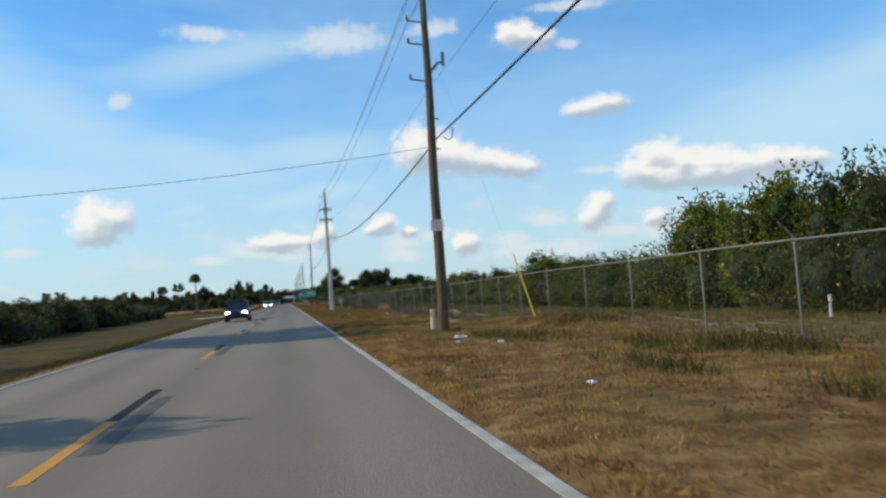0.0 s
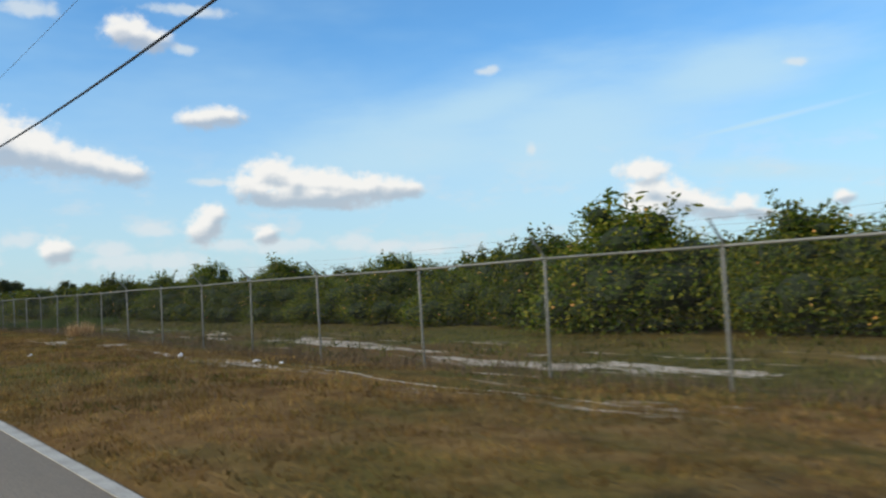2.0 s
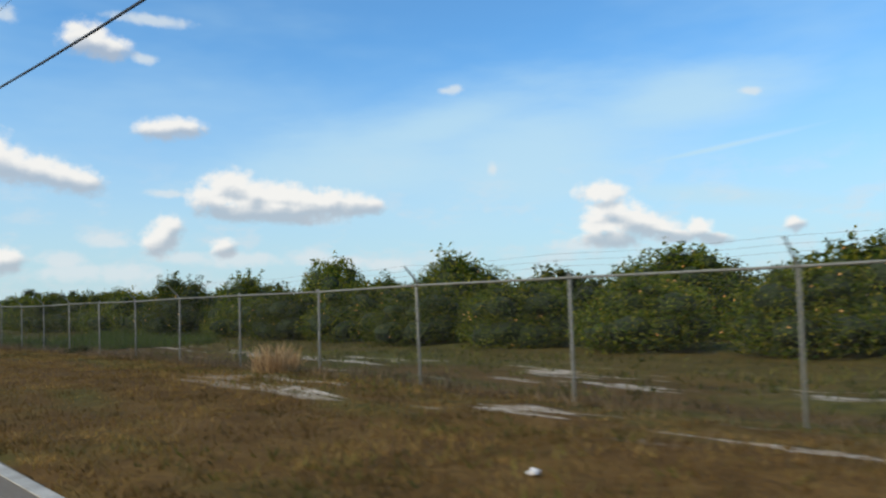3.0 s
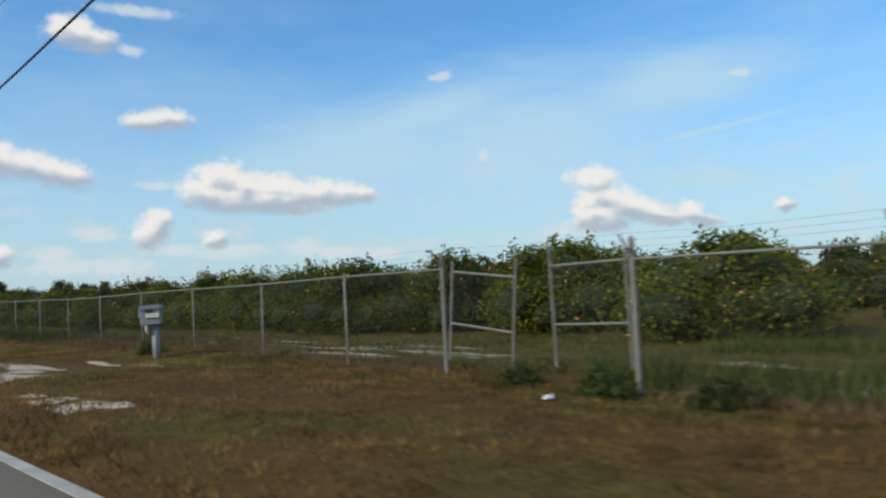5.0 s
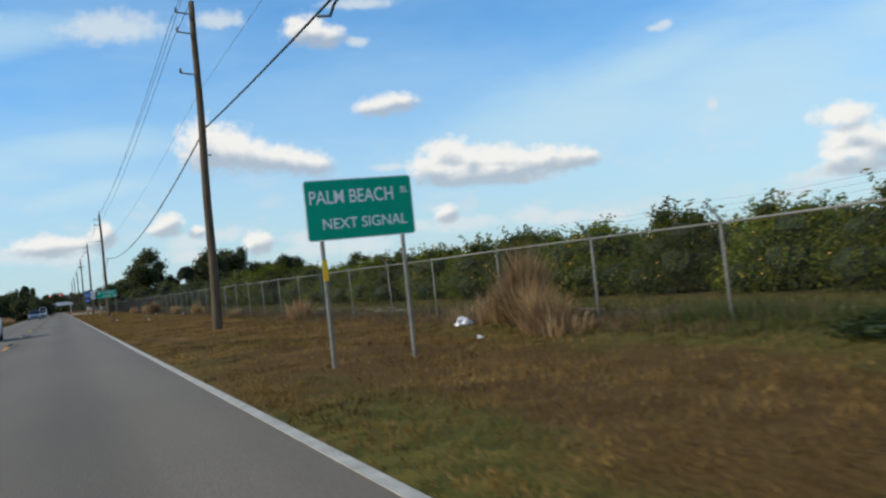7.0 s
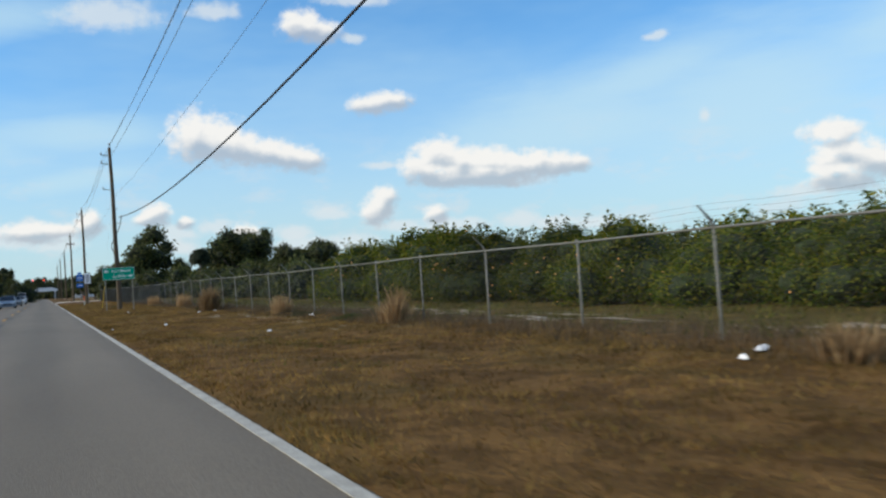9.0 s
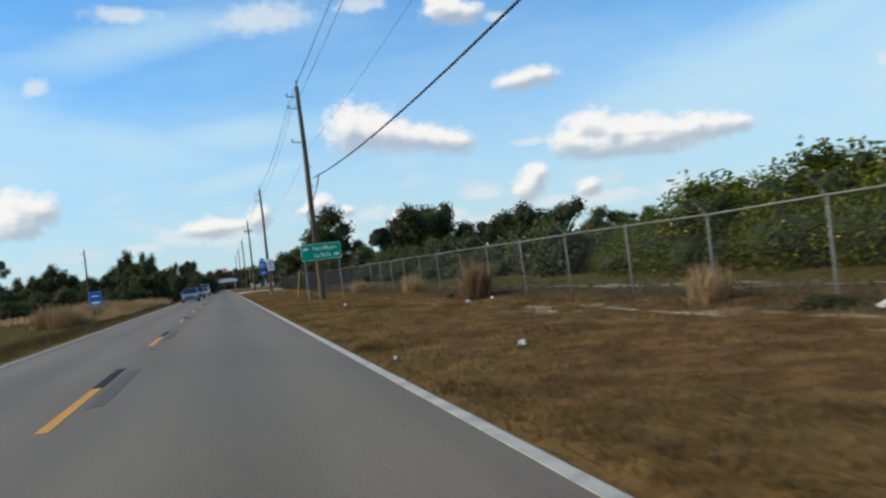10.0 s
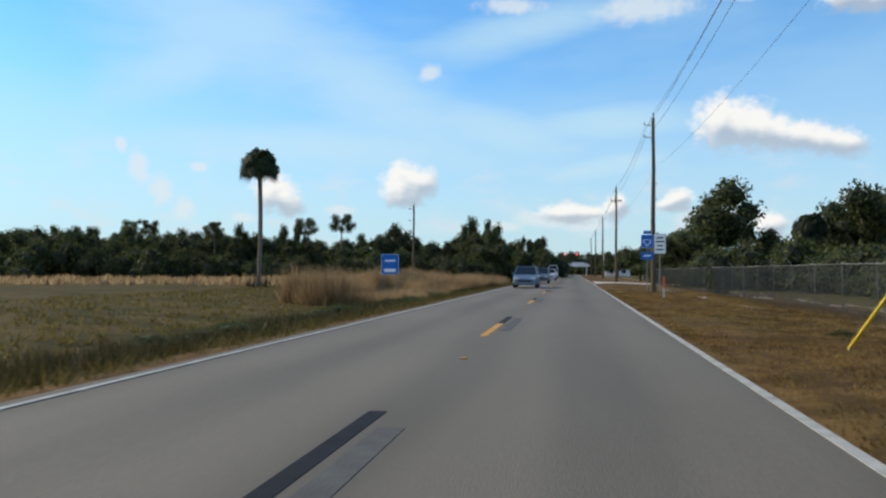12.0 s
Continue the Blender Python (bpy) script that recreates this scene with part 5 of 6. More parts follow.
# ---- the meter box on its post ----
meter = thing("meter_cabinet", pose(6.98, 103.75, ground_z(6.98, 103.75), 0, -1.5, -32), "grey metal utility cabinet on a thick post", "utility box")
bm = bmesh.new()
tube(bm, [(0.06, 0, -0.3), (0.06, 0, 0.72)], [0.085, 0.08], 10)
part("post", bm, M_GREYBOX, meter, smooth=True)
bm = bmesh.new()
prism(bm, [(-0.20, 0.72), (0.19, 0.72), (0.205, 0.77), (0.205, 1.05), (0.17, 1.12), (-0.18, 1.12), (-0.22, 1.06), (-0.22, 0.77)], 0.34)
bmesh.ops.bevel(bm, geom=list(bm.edges), offset=0.01, segments=1, affect="EDGES")
cab = part("cabinet", bm, M_GREYBOX, meter)
bm = bmesh.new()
prism(bm, [(-0.245, 1.065), (0.225, 1.065), (0.185, 1.15), (-0.205, 1.15)], 0.40)
part("lid", bm, M_GREYBOX, cab, "overhanging grey lid")
bm = bmesh.new()
box(bm, (0.28, 0.03, 0.10), (0.045, -0.182, 0.92), bevel=0.006)
part("window_panel", bm, M_PVC, cab, "pale meter window panel")
# raised panels, coloured near black in place of the shade in recesses
bm = bmesh.new()
box(bm, (0.15, 0.03, 0.075), (-0.02, -0.182, 1.015), bevel=0.004)
part("dark_panel", bm, M_DARK, cab, "dark panel standing for a shaded recess")
bm = bmesh.new()
box(bm, (0.03, 0.22, 0.18), (-0.235, -0.02, 0.97), bevel=0.006)
part("side_door", bm, M_GREYBOX, cab, "grey side door")
bm = bmesh.new()
box(bm, (0.03, 0.17, 0.06), (-0.235, -0.03, 0.81), bevel=0.004)
part("side_dark_panel", bm, M_DARK, cab, "dark panel standing for a shaded recess")
bm = bmesh.new()
tube(bm, [(-0.10, -0.10, 0.72), (-0.10, -0.10, 0.60), (-0.08, -0.08, 0.53)], [0.045, 0.04, 0.02], 8)
part("conduit_fitting", bm, M_PVC, meter, "white conduit fitting")


# ---- road signs ----
def guide_sign(name, x0, x1, y, z0, z1, label, turn=0.0, material=M_GREEN, margin=0.2, posts=2):
    cx, w, h = (x0 + x1) / 2, x1 - x0, z1 - z0
    base = ground_z(cx, y)
    root = thing(name, pose(cx, y, base, 0, 0, turn), label, "road sign", "road signs")
    zc = (z0 + z1) / 2 - base

    def rounded(bm, w, h, r, depth, yy):
        pts = []
        for sx, sz, a0 in ((1, 1, 0), (-1, 1, 90), (-1, -1, 180), (1, -1, 270)):
            for k in range(4):
                a = radians(a0 + 30 * k)
                pts.append((sx * (w / 2 - r) + r * math.cos(a), zc + sz * (h / 2 - r) + r * math.sin(a)))
        start = len(bm.verts)
        prism(bm, pts, depth)
        bm.verts.ensure_lookup_table()
        bmesh.ops.translate(bm, vec=(0, yy, 0), verts=bm.verts[start:])

    bm = bmesh.new()
    rounded(bm, w, h, 0.05, 0.008, 0)
    part("border", bm, M_LEGEND, root, "white border")
    bm = bmesh.new()
    rounded(bm, w - 0.03, h - 0.03, 0.04, 0.006, -0.004)
    face = part("face", bm, material, root)
    spots = (-w / 2 + margin, w / 2 - margin) if posts == 2 else (0,)
    for px in spots:
        bm = bmesh.new()
        tube(bm, [(px, 0.04, -0.4), (px, 0.04, zc + h / 2 - 0.06)], 0.032, 8)
        for dz in (-0.3, 0.3):
            box(bm, (0.03, 0.05, 0.03), (px, 0.02, zc + dz * h))
        part("post", bm, M_STEEL, root, smooth=False)
    return root, face, zc, w, h


root, face, zc, w, h = guide_sign("street_guide_sign", 3.20, 4.80, 132.55, 1.82, 2.69, "green and white street guide sign on two posts", -6)
lettering("legend", "PALM BEACH", 0.275, (-0.11, -0.0105, zc + 0.17), M_LEGEND, face, 0.78)
lettering("legend", "BL", 0.13, (0.68, -0.0105, zc + 0.22), M_LEGEND, face, 0.8)
lettering("legend", "NEXT SIGNAL", 0.215, (0.05, -0.0105, zc - 0.21), M_LEGEND, face, 0.94)
bm = bmesh.new()
box(bm, (0.075, 0.008, 0.30), (-w / 2 + 0.2, 0.0, zc - h / 2 - 0.42), bevel=0.002)
part("reflector_strip", bm, M_REFLECT, root, "amber reflective strip")

root, face, zc, w, h = guide_sign("destination_sign", 3.55, 5.43, 211.0, 1.97, 2.73, "green destination sign with arrows on two posts", 3, margin=0.14)
lettering("legend", "Fort Myers", 0.25, (0.17, -0.0105, zc + 0.16), M_LEGEND, face, 1.0)
lettering("legend", "La Belle", 0.25, (0.05, -0.0105, zc - 0.17), M_LEGEND, face, 1.0)


def arrow(x, z, way):
    bm = bmesh.new()
    prism(bm, [(way * a, b) for a, b in ((0.13, 0), (0.02, 0.10), (0.02, 0.035), (-0.13, 0.035), (-0.13, -0.035), (0.02, -0.035), (0.02, -0.10))], 0.006)
    if way < 0:
        bmesh.ops.reverse_faces(bm, faces=bm.faces)
    bmesh.ops.translate(bm, vec=(x, -0.008, z), verts=bm.verts)
    part("arrow", bm, M_LEGEND, face)


arrow(-0.72, zc + 0.16, -1)
arrow(0.70, zc - 0.17, 1)

root, face, zc, w, h = guide_sign("interstate_sign", 3.62, 4.32, 256.0, 2.65, 3.42, "blue route sign with pale marks above the verge", 0, M_BLUE, 0.2, 1)
bm = bmesh.new()
prism(bm, [(-0.2, zc + 0.1), (0.2, zc + 0.1), (0.22, zc - 0.05), (0, zc - 0.3), (-0.22, zc - 0.05)], 0.006)
bmesh.ops.translate(bm, vec=(0, -0.009, 0), verts=bm.verts)
part("shield", bm, M_LEGEND, face)
bm = bmesh.new()
prism(bm, [(-0.16, zc + 0.06), (0.16, zc + 0.06), (0.17, zc - 0.05), (0, zc - 0.24), (-0.17, zc - 0.05)], 0.006)
bmesh.ops.translate(bm, vec=(0, -0.013, 0), verts=bm.verts)
part("shield_field", bm, M_BLUE, face)
bm = bmesh.new()
box(bm, (0.70, 0.01, 0.42), (0, -0.002, zc - 0.85), bevel=0.003)
part("arrow_plate", bm, M_BLUE, root, "blue arrow plate")
bm = bmesh.new()
box(bm, (0.40, 0.006, 0.07), (0, -0.01, zc - 0.85))
part("arrow_bar", bm, M_LEGEND, root)
bm = bmesh.new()
box(bm, (0.42, 0.01, 0.2), (0, -0.002, zc + 0.52), bevel=0.003)
part("banner_plate", bm, M_BLUE, root, "small blue banner plate")

root, face, zc, w, h = guide_sign("notice_sign", 4.52, 5.18, 257.5, 2.35, 3.55, "pale notice sign with dark marks on one post", 0, M_LEGEND, 0.2, 1)
for dz, ww in ((0.35, 0.4), (0.12, 0.5), (-0.12, 0.35), (-0.36, 0.45)):
    bm = bmesh.new()
    box(bm, (ww, 0.006, 0.09), (0, -0.0105, zc + dz))
    part("text_bar", bm, M_GHOST, face)

root, face, zc, w, h = guide_sign("field_sign", -13.4, -12.2, 262.0, 0.95, 2.35, "blue and white board standing in tall grass", 8, M_BLUE, 0.15, 2)
for dz, ww, hh in ((-0.42, 0.8, 0.22), (0.25, 0.7, 0.12)):
    bm = bmesh.new()
    box(bm, (ww, 0.006, hh), (0, -0.009, zc + dz))
    part("text_bar", bm, M_LEGEND, face)

post = thing("delineator_post", pose(3.95, 247.2, ground_z(3.95, 247.2)), "white roadside delineator post with an orange top", "marker post")
bm = bmesh.new()
box(bm, (0.10, 0.03, 0.55), (0, 0, 0.20), bevel=0.006)
part("stake", bm, M_PVC, post)
bm = bmesh.new()
box(bm, (0.105, 0.034, 0.55), (0, 0, 0.75), bevel=0.006)
part("band", bm, M_ORANGE, post, "orange reflective band")


# ---- weeds, tall grass and litter ----
def grass_clump(x, y, tall, wide, n, seed, label="tall dry brown grass clump beside the fence"):
    rng = np.random.default_rng(seed)
    r, a = wide * 0.75 * np.sqrt(rng.random(n)), rng.uniform(0, 2 * math.pi, n)
    px, py = r * np.cos(a), r * np.sin(a)
    h = tall * rng.uniform(0.25, 1.12, n) * (1 - 0.4 * (r / wide) ** 2)
    lx, ly = px * 0.3 + rng.normal(0.05, 0.17, n) * tall, py * 0.3 + rng.normal(0.03, 0.17, n) * tall
    b = rng.uniform(0, 6.28, n)
    w = (0.008 if n < 600 else 0.012) * rng.uniform(0.5, 1.6, n)
    dx, dy = np.cos(b) * w, np.sin(b) * w
    v = np.empty((n, 5, 3))
    zero = np.zeros(n) - 0.04
    v[:, 0], v[:, 1] = np.stack([px - dx, py - dy, zero], 1), np.stack([px + dx, py + dy, zero], 1)
    v[:, 2] = np.stack([px + lx * 0.35 + dx * 0.9, py + ly * 0.35 + dy * 0.9, h * 0.6], 1)
    v[:, 3] = np.stack([px + lx * 0.35 - dx * 0.9, py + ly * 0.35 - dy * 0.9, h * 0.6], 1)
    v[:, 4] = np.stack([px + lx, py + ly, h], 1)
    k = np.arange(n) * 5
    faces = [tuple(q) for q in np.stack([k, k + 1, k + 2, k + 3], 1).tolist()] + [tuple(q) for q in np.stack([k + 3, k + 2, k + 4], 1).tolist()]
    me = raw_mesh("grass_clump", v.reshape(-1, 3), faces, M_TALL)
    ob = new("grass_clump", me)
    ob.matrix_basis = pose(x, y, ground_z(x, y))
    return tagged(ob, label, "grass", "tall grass clumps")


spots = random.Random(5)
CLUMPS = [(7.75, 134.4, 1.5, 0.3), (7.95, 134.8, 1.25, 0.35), (7.5, 133.6, 0.9, 0.35), (8.1, 135.5, 1.0, 0.35), (7.2, 133.0, 0.6, 0.35), (7.9, 174.9, 0.9, 0.25), (8.1, 175.7, 0.55, 0.3), (7.5, 197.6, 1.25, 0.4), (7.7, 198.5, 1.0, 0.4), (7.9, 150.6, 0.8, 0.5), (7.8, 162.5, 0.45, 0.4), (8.0, 186.0, 0.7, 0.4), (7.9, 208.0, 0.9, 0.5), (7.8, 222.0, 0.8, 0.5), (8.0, 66.0, 0.6, 0.5)]
for k, (x, y, t, wd) in enumerate(CLUMPS):
    grass_clump(x, y, t * 1.1, wd * 1.15, 420, 200 + k)
for k, (x, y, t, wd, n) in enumerate(((7.8, 134.5, 1.45, 0.42, 800), (7.5, 133.4, 0.75, 0.55, 350), (8.0, 135.9, 0.85, 0.55, 350), (7.8, 137.0, 0.5, 0.6, 200), (7.3, 132.6, 0.45, 0.6, 200), (8.0, 175.3, 0.6, 0.6, 260), (7.6, 198.0, 1.3, 0.5, 600), (7.7, 199.2, 0.8, 0.5, 300))):
    grass_clump(x, y, t, wd, n, 250 + k, "broad feathery plume of dead brown grass by the fence")
for k in range(46):
    x, y = -9.6 - spots.uniform(0, 6.5), 249 + k * 1.1 + spots.uniform(-0.6, 0.6)
    tall = spots.uniform(1.9, 2.4) if x < -13.6 else spots.uniform(1.5, 1.9) if y > 263.5 else spots.uniform(0.7, 1.0)
    grass_clump(x, y, tall, spots.uniform(1.1, 1.8), 900, 400 + k, "tall tawny grass on the ditch bank")
for k in range(24):
    y = 250 + k * 3.0 + spots.uniform(-1, 1)
    grass_clump(-9.2 - spots.uniform(0, 4.0), y, spots.uniform(1.0, 1.6) if y > 263 else spots.uniform(0.5, 0.9), spots.uniform(1.3, 2.1), 900, 300 + k, "tall tawny grass on the ditch bank")

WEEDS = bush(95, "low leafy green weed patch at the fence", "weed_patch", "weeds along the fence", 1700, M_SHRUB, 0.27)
FENCE_WEEDS = [(8.0, 121.4, 0.36, 0.32), (7.8, 123.2, 0.42, 0.3), (8.0, 125.2, 0.36, 0.3), (8.1, 127.3, 0.4, 0.35), (8.2, 118.6, 0.3, 0.36), (8.7, 122.4, 0.42, 0.34), (9.3, 125.0, 0.5, 0.32), (8.1, 91.0, 0.22, 0.8), (7.9, 92.4, 0.2, 1.0), (8.3, 94.2, 0.17, 0.9), (9.6, 88.5, 0.35, 0.5), (7.4, 104.9, 0.16, 1.0), (8.2, 78.5, 0.22, 0.5), (5.2, 24.1, 0.11, 0.8), (8.0, 183.0, 0.3, 0.35)]
OTHER_WEEDS = [(8.1, 178.8, 0.3, 0.35), (7.6, 200.6, 0.15, 0.8), (5.3, 226.0, 0.22, 0.35), (-9.0, 240.0, 0.45, 0.4), (-8.4, 248.0, 0.6, 0.4), (-8.6, 256.0, 0.6, 0.4), (-8.2, 265.0, 0.6, 0.4)]
DITCH_WEEDS = [(-8.4 - spots.uniform(0, 1.6), 222 + 7.4 * k, spots.uniform(0.3, 0.45), spots.uniform(0.3, 0.5)) for k in range(4)]
DITCH_WEEDS += [(-14 - spots.uniform(0, 16), 218 + 2.6 * k, spots.uniform(0.5, 0.9), spots.uniform(0.25, 0.45)) for k in range(4)]
for x, y, s, t in FENCE_WEEDS + OTHER_WEEDS + DITCH_WEEDS:
    grow(WEEDS, x, y, s, spots.uniform(0, 360), 0.05, t)


def litter(x, y, long, wide, high_, turn, label):
    bm = bmesh.new()
    bmesh.ops.create_icosphere(bm, subdivisions=2, radius=0.5)
    for v in bm.verts:
        v.co *= 1 + 1.0 * noise.noise(v.co * 3.6 + Vector((x, y, 0)))
        v.co = Vector((v.co.x * long, v.co.y * wide, max(v.co.z, -0.15) * high_))
    ob = mesh_object("litter", bm, M_LITTER)
    ob.matrix_basis = pose(x, y, ground_z(x, y) + 0.1 * high_ + 0.02, 0, 0, turn)
    tagged(ob, label, "litter", "litter on the verge")


NEAR_LITTER = [(4.42, 19.85, 0.42, 0.16, 0.09, 20), (4.7, 17.0, 0.12, 0.1, 0.08, 0), (3.9, 17.8, 0.12, 0.08, 0.06, 40), (3.58, 8.9, 0.2, 0.1, 0.06, 60), (7.35, 36.0, 0.28, 0.1, 0.1, 30), (7.5, 49.5, 0.1, 0.08, 0.06, 20), (7.35, 50.3, 0.18, 0.12, 0.07, 20), (4.34, 56.1, 0.1, 0.08, 0.06, 0), (6.6, 52.5, 0.1, 0.08, 0.12, 0)]
FAR_LITTER = [(7.0, 92.6, 0.2, 0.1, 0.07, 10), (6.9, 121.3, 0.5, 0.24, 0.2, 15), (7.5, 136.5, 0.34, 0.26, 0.26, 10), (6.55, 134.1, 0.14, 0.1, 0.08, 30), (4.2, 121.9, 0.12, 0.1, 0.08, 0), (3.61, 183.7, 0.12, 0.1, 0.10, 0), (2.07, 184.5, 0.35, 0.05, 0.04, 75), (5.1, 176.4, 0.12, 0.08, 0.06, 20), (8.0, 182.2, 0.16, 0.12, 0.12, 0), (7.95, 163.8, 0.3, 0.15, 0.08, 15), (7.2, 163.4, 0.16, 0.1, 0.08, 70), (6.77, 196.2, 0.16, 0.12, 0.11, 30), (7.57, 196.3, 0.14, 0.1, 0.08, 60), (4.3, 204.0, 0.1, 0.08, 0.06, 0)]
for x, y, l, wd, hh, a in NEAR_LITTER + FAR_LITTER:
    litter(x, y, l, wd, hh, a, "crumpled white plastic litter on dry grass")


# ---- trees further off ----
far = random.Random(77)
# tall trees that shade the near road, out on its west side
for x, y, s, t in ((-18.6, 33.6, 1.2, 1.48), (-15.5, 13.2, 0.85, 1.32), (-26, 28, 1.1, 1.1), (-24, -12, 1.1, 1.1)):
    grow(OAKS[far.randrange(3)], x, y, s, far.uniform(0, 360), 0.1, t)
# scrub along the west field
for k in range(60):
    y = 47 + k * 2.1
    grow(BUSHES[far.randrange(3)], -22.5 - far.uniform(0, 5) - (y - 47) * 0.03, y, far.uniform(1.15, 1.6), far.uniform(0, 360), 0.1, far.uniform(0.8, 1.0))
for k in range(60):
    grow(BUSHES[far.randrange(3)], 11.5 + far.uniform(0, 24), 268 + far.uniform(0, 50), far.uniform(1.1, 1.9), far.uniform(0, 360), 0.1, far.uniform(0.9, 1.2), "dark green scrub behind the fence")
# dark weeds along the ditch
for k in range(46):
    grow(BUSHES[far.randrange(3)], -9.3 - far.uniform(0, 1.2), 226 + k * 1.5, far.uniform(0.38, 0.55), far.uniform(0, 360), 0.1, far.uniform(0.3, 0.5), "low dark weeds filling the ditch")
# big oaks ahead on the east side
for x, y, s, t in ((16.6, 309, 1.3, 1.13), (21.5, 309, 0.8, 0.98), (12.6, 306, 0.75, 1.05), (31.4, 303, 1.05, 1.34), (37.2, 305, 1.1, 1.25), (29.0, 307, 0.75, 1.1), (46.5, 302, 0.9, 1.2), (41.5, 309, 0.8, 1.1), (28.5, 286, 0.55, 0.9), (55, 310, 1.0, 0.9), (64, 300, 1.0, 0.85), (9.5, 330, 0.7, 0.9), (11.5, 345, 0.9, 0.8), (74, 305, 1.0, 0.85), (88, 300, 1.0, 0.8), (104, 290, 1.1, 0.75)):
    grow(OAKS[far.randrange(3)], x, y, s * 1.2, far.uniform(0, 360), 0.1, t * 0.79)
grow(OAKS[1], 17.8, 216.0, 0.42, 40, 0.1, 1.2, "single small tree above the scrub")
for k in range(64):
    y = 208 + (k % 32) * 2.8
    grow(BUSHES[far.randrange(3)], 16 + far.uniform(0, 4) + 6 * (k // 32), y, far.uniform(0.8, 1.2), far.uniform(0, 360), 0.1, far.uniform(0.75, 1.0), "dark green scrub behind the fence")
for k in range(26):
    grow(OAKS[k % 3], 50 + far.uniform(0, 60), -10 + k * 12, far.uniform(0.5, 0.75), far.uniform(0, 360), 0.1, far.uniform(0.6, 0.8), "distant dark tree beyond the grove")
# wood on the west side, round the pasture: its skyline in degrees
WOOD_A = [3.2, 4.6, 5.5, 7.5, 9, 11.2, 12, 14.2, 15, 16, 18, 20.5, 24, 30, 54]
WOOD_TOP = [1.9, 2.2, 3.0, 2.9, 2.2, 2.1, 2.7, 2.7, 1.9, 1.9, 2.1, 2.5, 2.55, 2.8, 2.8]
for k in range(84):
    a = radians(3.2 + 50 * k / 83 + far.uniform(-0.3, 0.3))
    d, s = far.uniform(150, 185), far.uniform(0.75, 1.15)
    high_ = 2.0 + d * math.tan(radians(float(np.interp(math.degrees(a), WOOD_A, WOOD_TOP)))) * far.uniform(0.82, 1.04)
    grow(OAKS[far.randrange(3)], -d * math.sin(a), 208 + d * math.cos(a), s, far.uniform(0, 360), 0.1, high_ / (9.2 * s))
for a, d, s, high_ in ((7.3, 158, 0.85, 12.3), (6.1, 156, 0.75, 12.0), (2.7, 160, 0.5, 9.4), (19.4, 154, 0.55, 11.0), (20.4, 156, 0.6, 10.2), (13.3, 158, 0.95, 10.8), (24.0, 156, 0.7, 10.2)):
    grow(OAKS[far.randrange(3)], -d * math.sin(radians(a)), 208 + d * math.cos(radians(a)), s, far.uniform(0, 360), 0.1, high_ / (9.2 * s))
for a, d, s in ((19.3, 158, 0.9), (16.7, 160, 0.97), (25.5, 150, 0.78)):
    grow(PINES[far.randrange(2)], -d * math.sin(radians(a)), 208 + d * math.cos(radians(a)), s, far.uniform(0, 360), 0.1)
for k in range(110):
    a = radians(2.0 + 56 * k / 109)
    d = far.uniform(140, 158)
    grow(BUSHES[far.randrange(3)], -d * math.sin(a), 208 + d * math.cos(a), far.uniform(1.2, 2.1), far.uniform(0, 360), 0.1, far.uniform(0.8, 1.3))
# the end of the road
for k in range(18):
    grow(OAKS[far.randrange(3)], -30 + k * 3.4 + far.uniform(-1, 1), 522 + far.uniform(-3, 8), far.uniform(1.0, 1.25), far.uniform(0, 360), 0.1, far.uniform(0.8, 1.0))
for k in range(20):
    grow(BUSHES[far.randrange(3)], -30 + k * 3.1 + far.uniform(-1, 1), 516 + far.uniform(-2, 3), far.uniform(1.3, 1.9), far.uniform(0, 360), 0.1, far.uniform(0.9, 1.2))
for k in range(22):
    x = -60 + k * 6 + far.uniform(-2, 2)
    grow(OAKS[far.randrange(3)], x, 520 + far.uniform(0, 25), far.uniform(0.8, 1.15), far.uniform(0, 360), 0.1, far.uniform(0.8, 1.0))
for x, y, s in ((-12, 372, 0.75), (-16, 352, 0.8), (-11, 420, 0.7), (10, 400, 0.7), (12, 440, 0.7), (-14, 455, 0.8), (9.5, 470, 0.65)):
    grow(OAKS[far.randrange(3)], x, y, s, far.uniform(0, 360), 0.1)


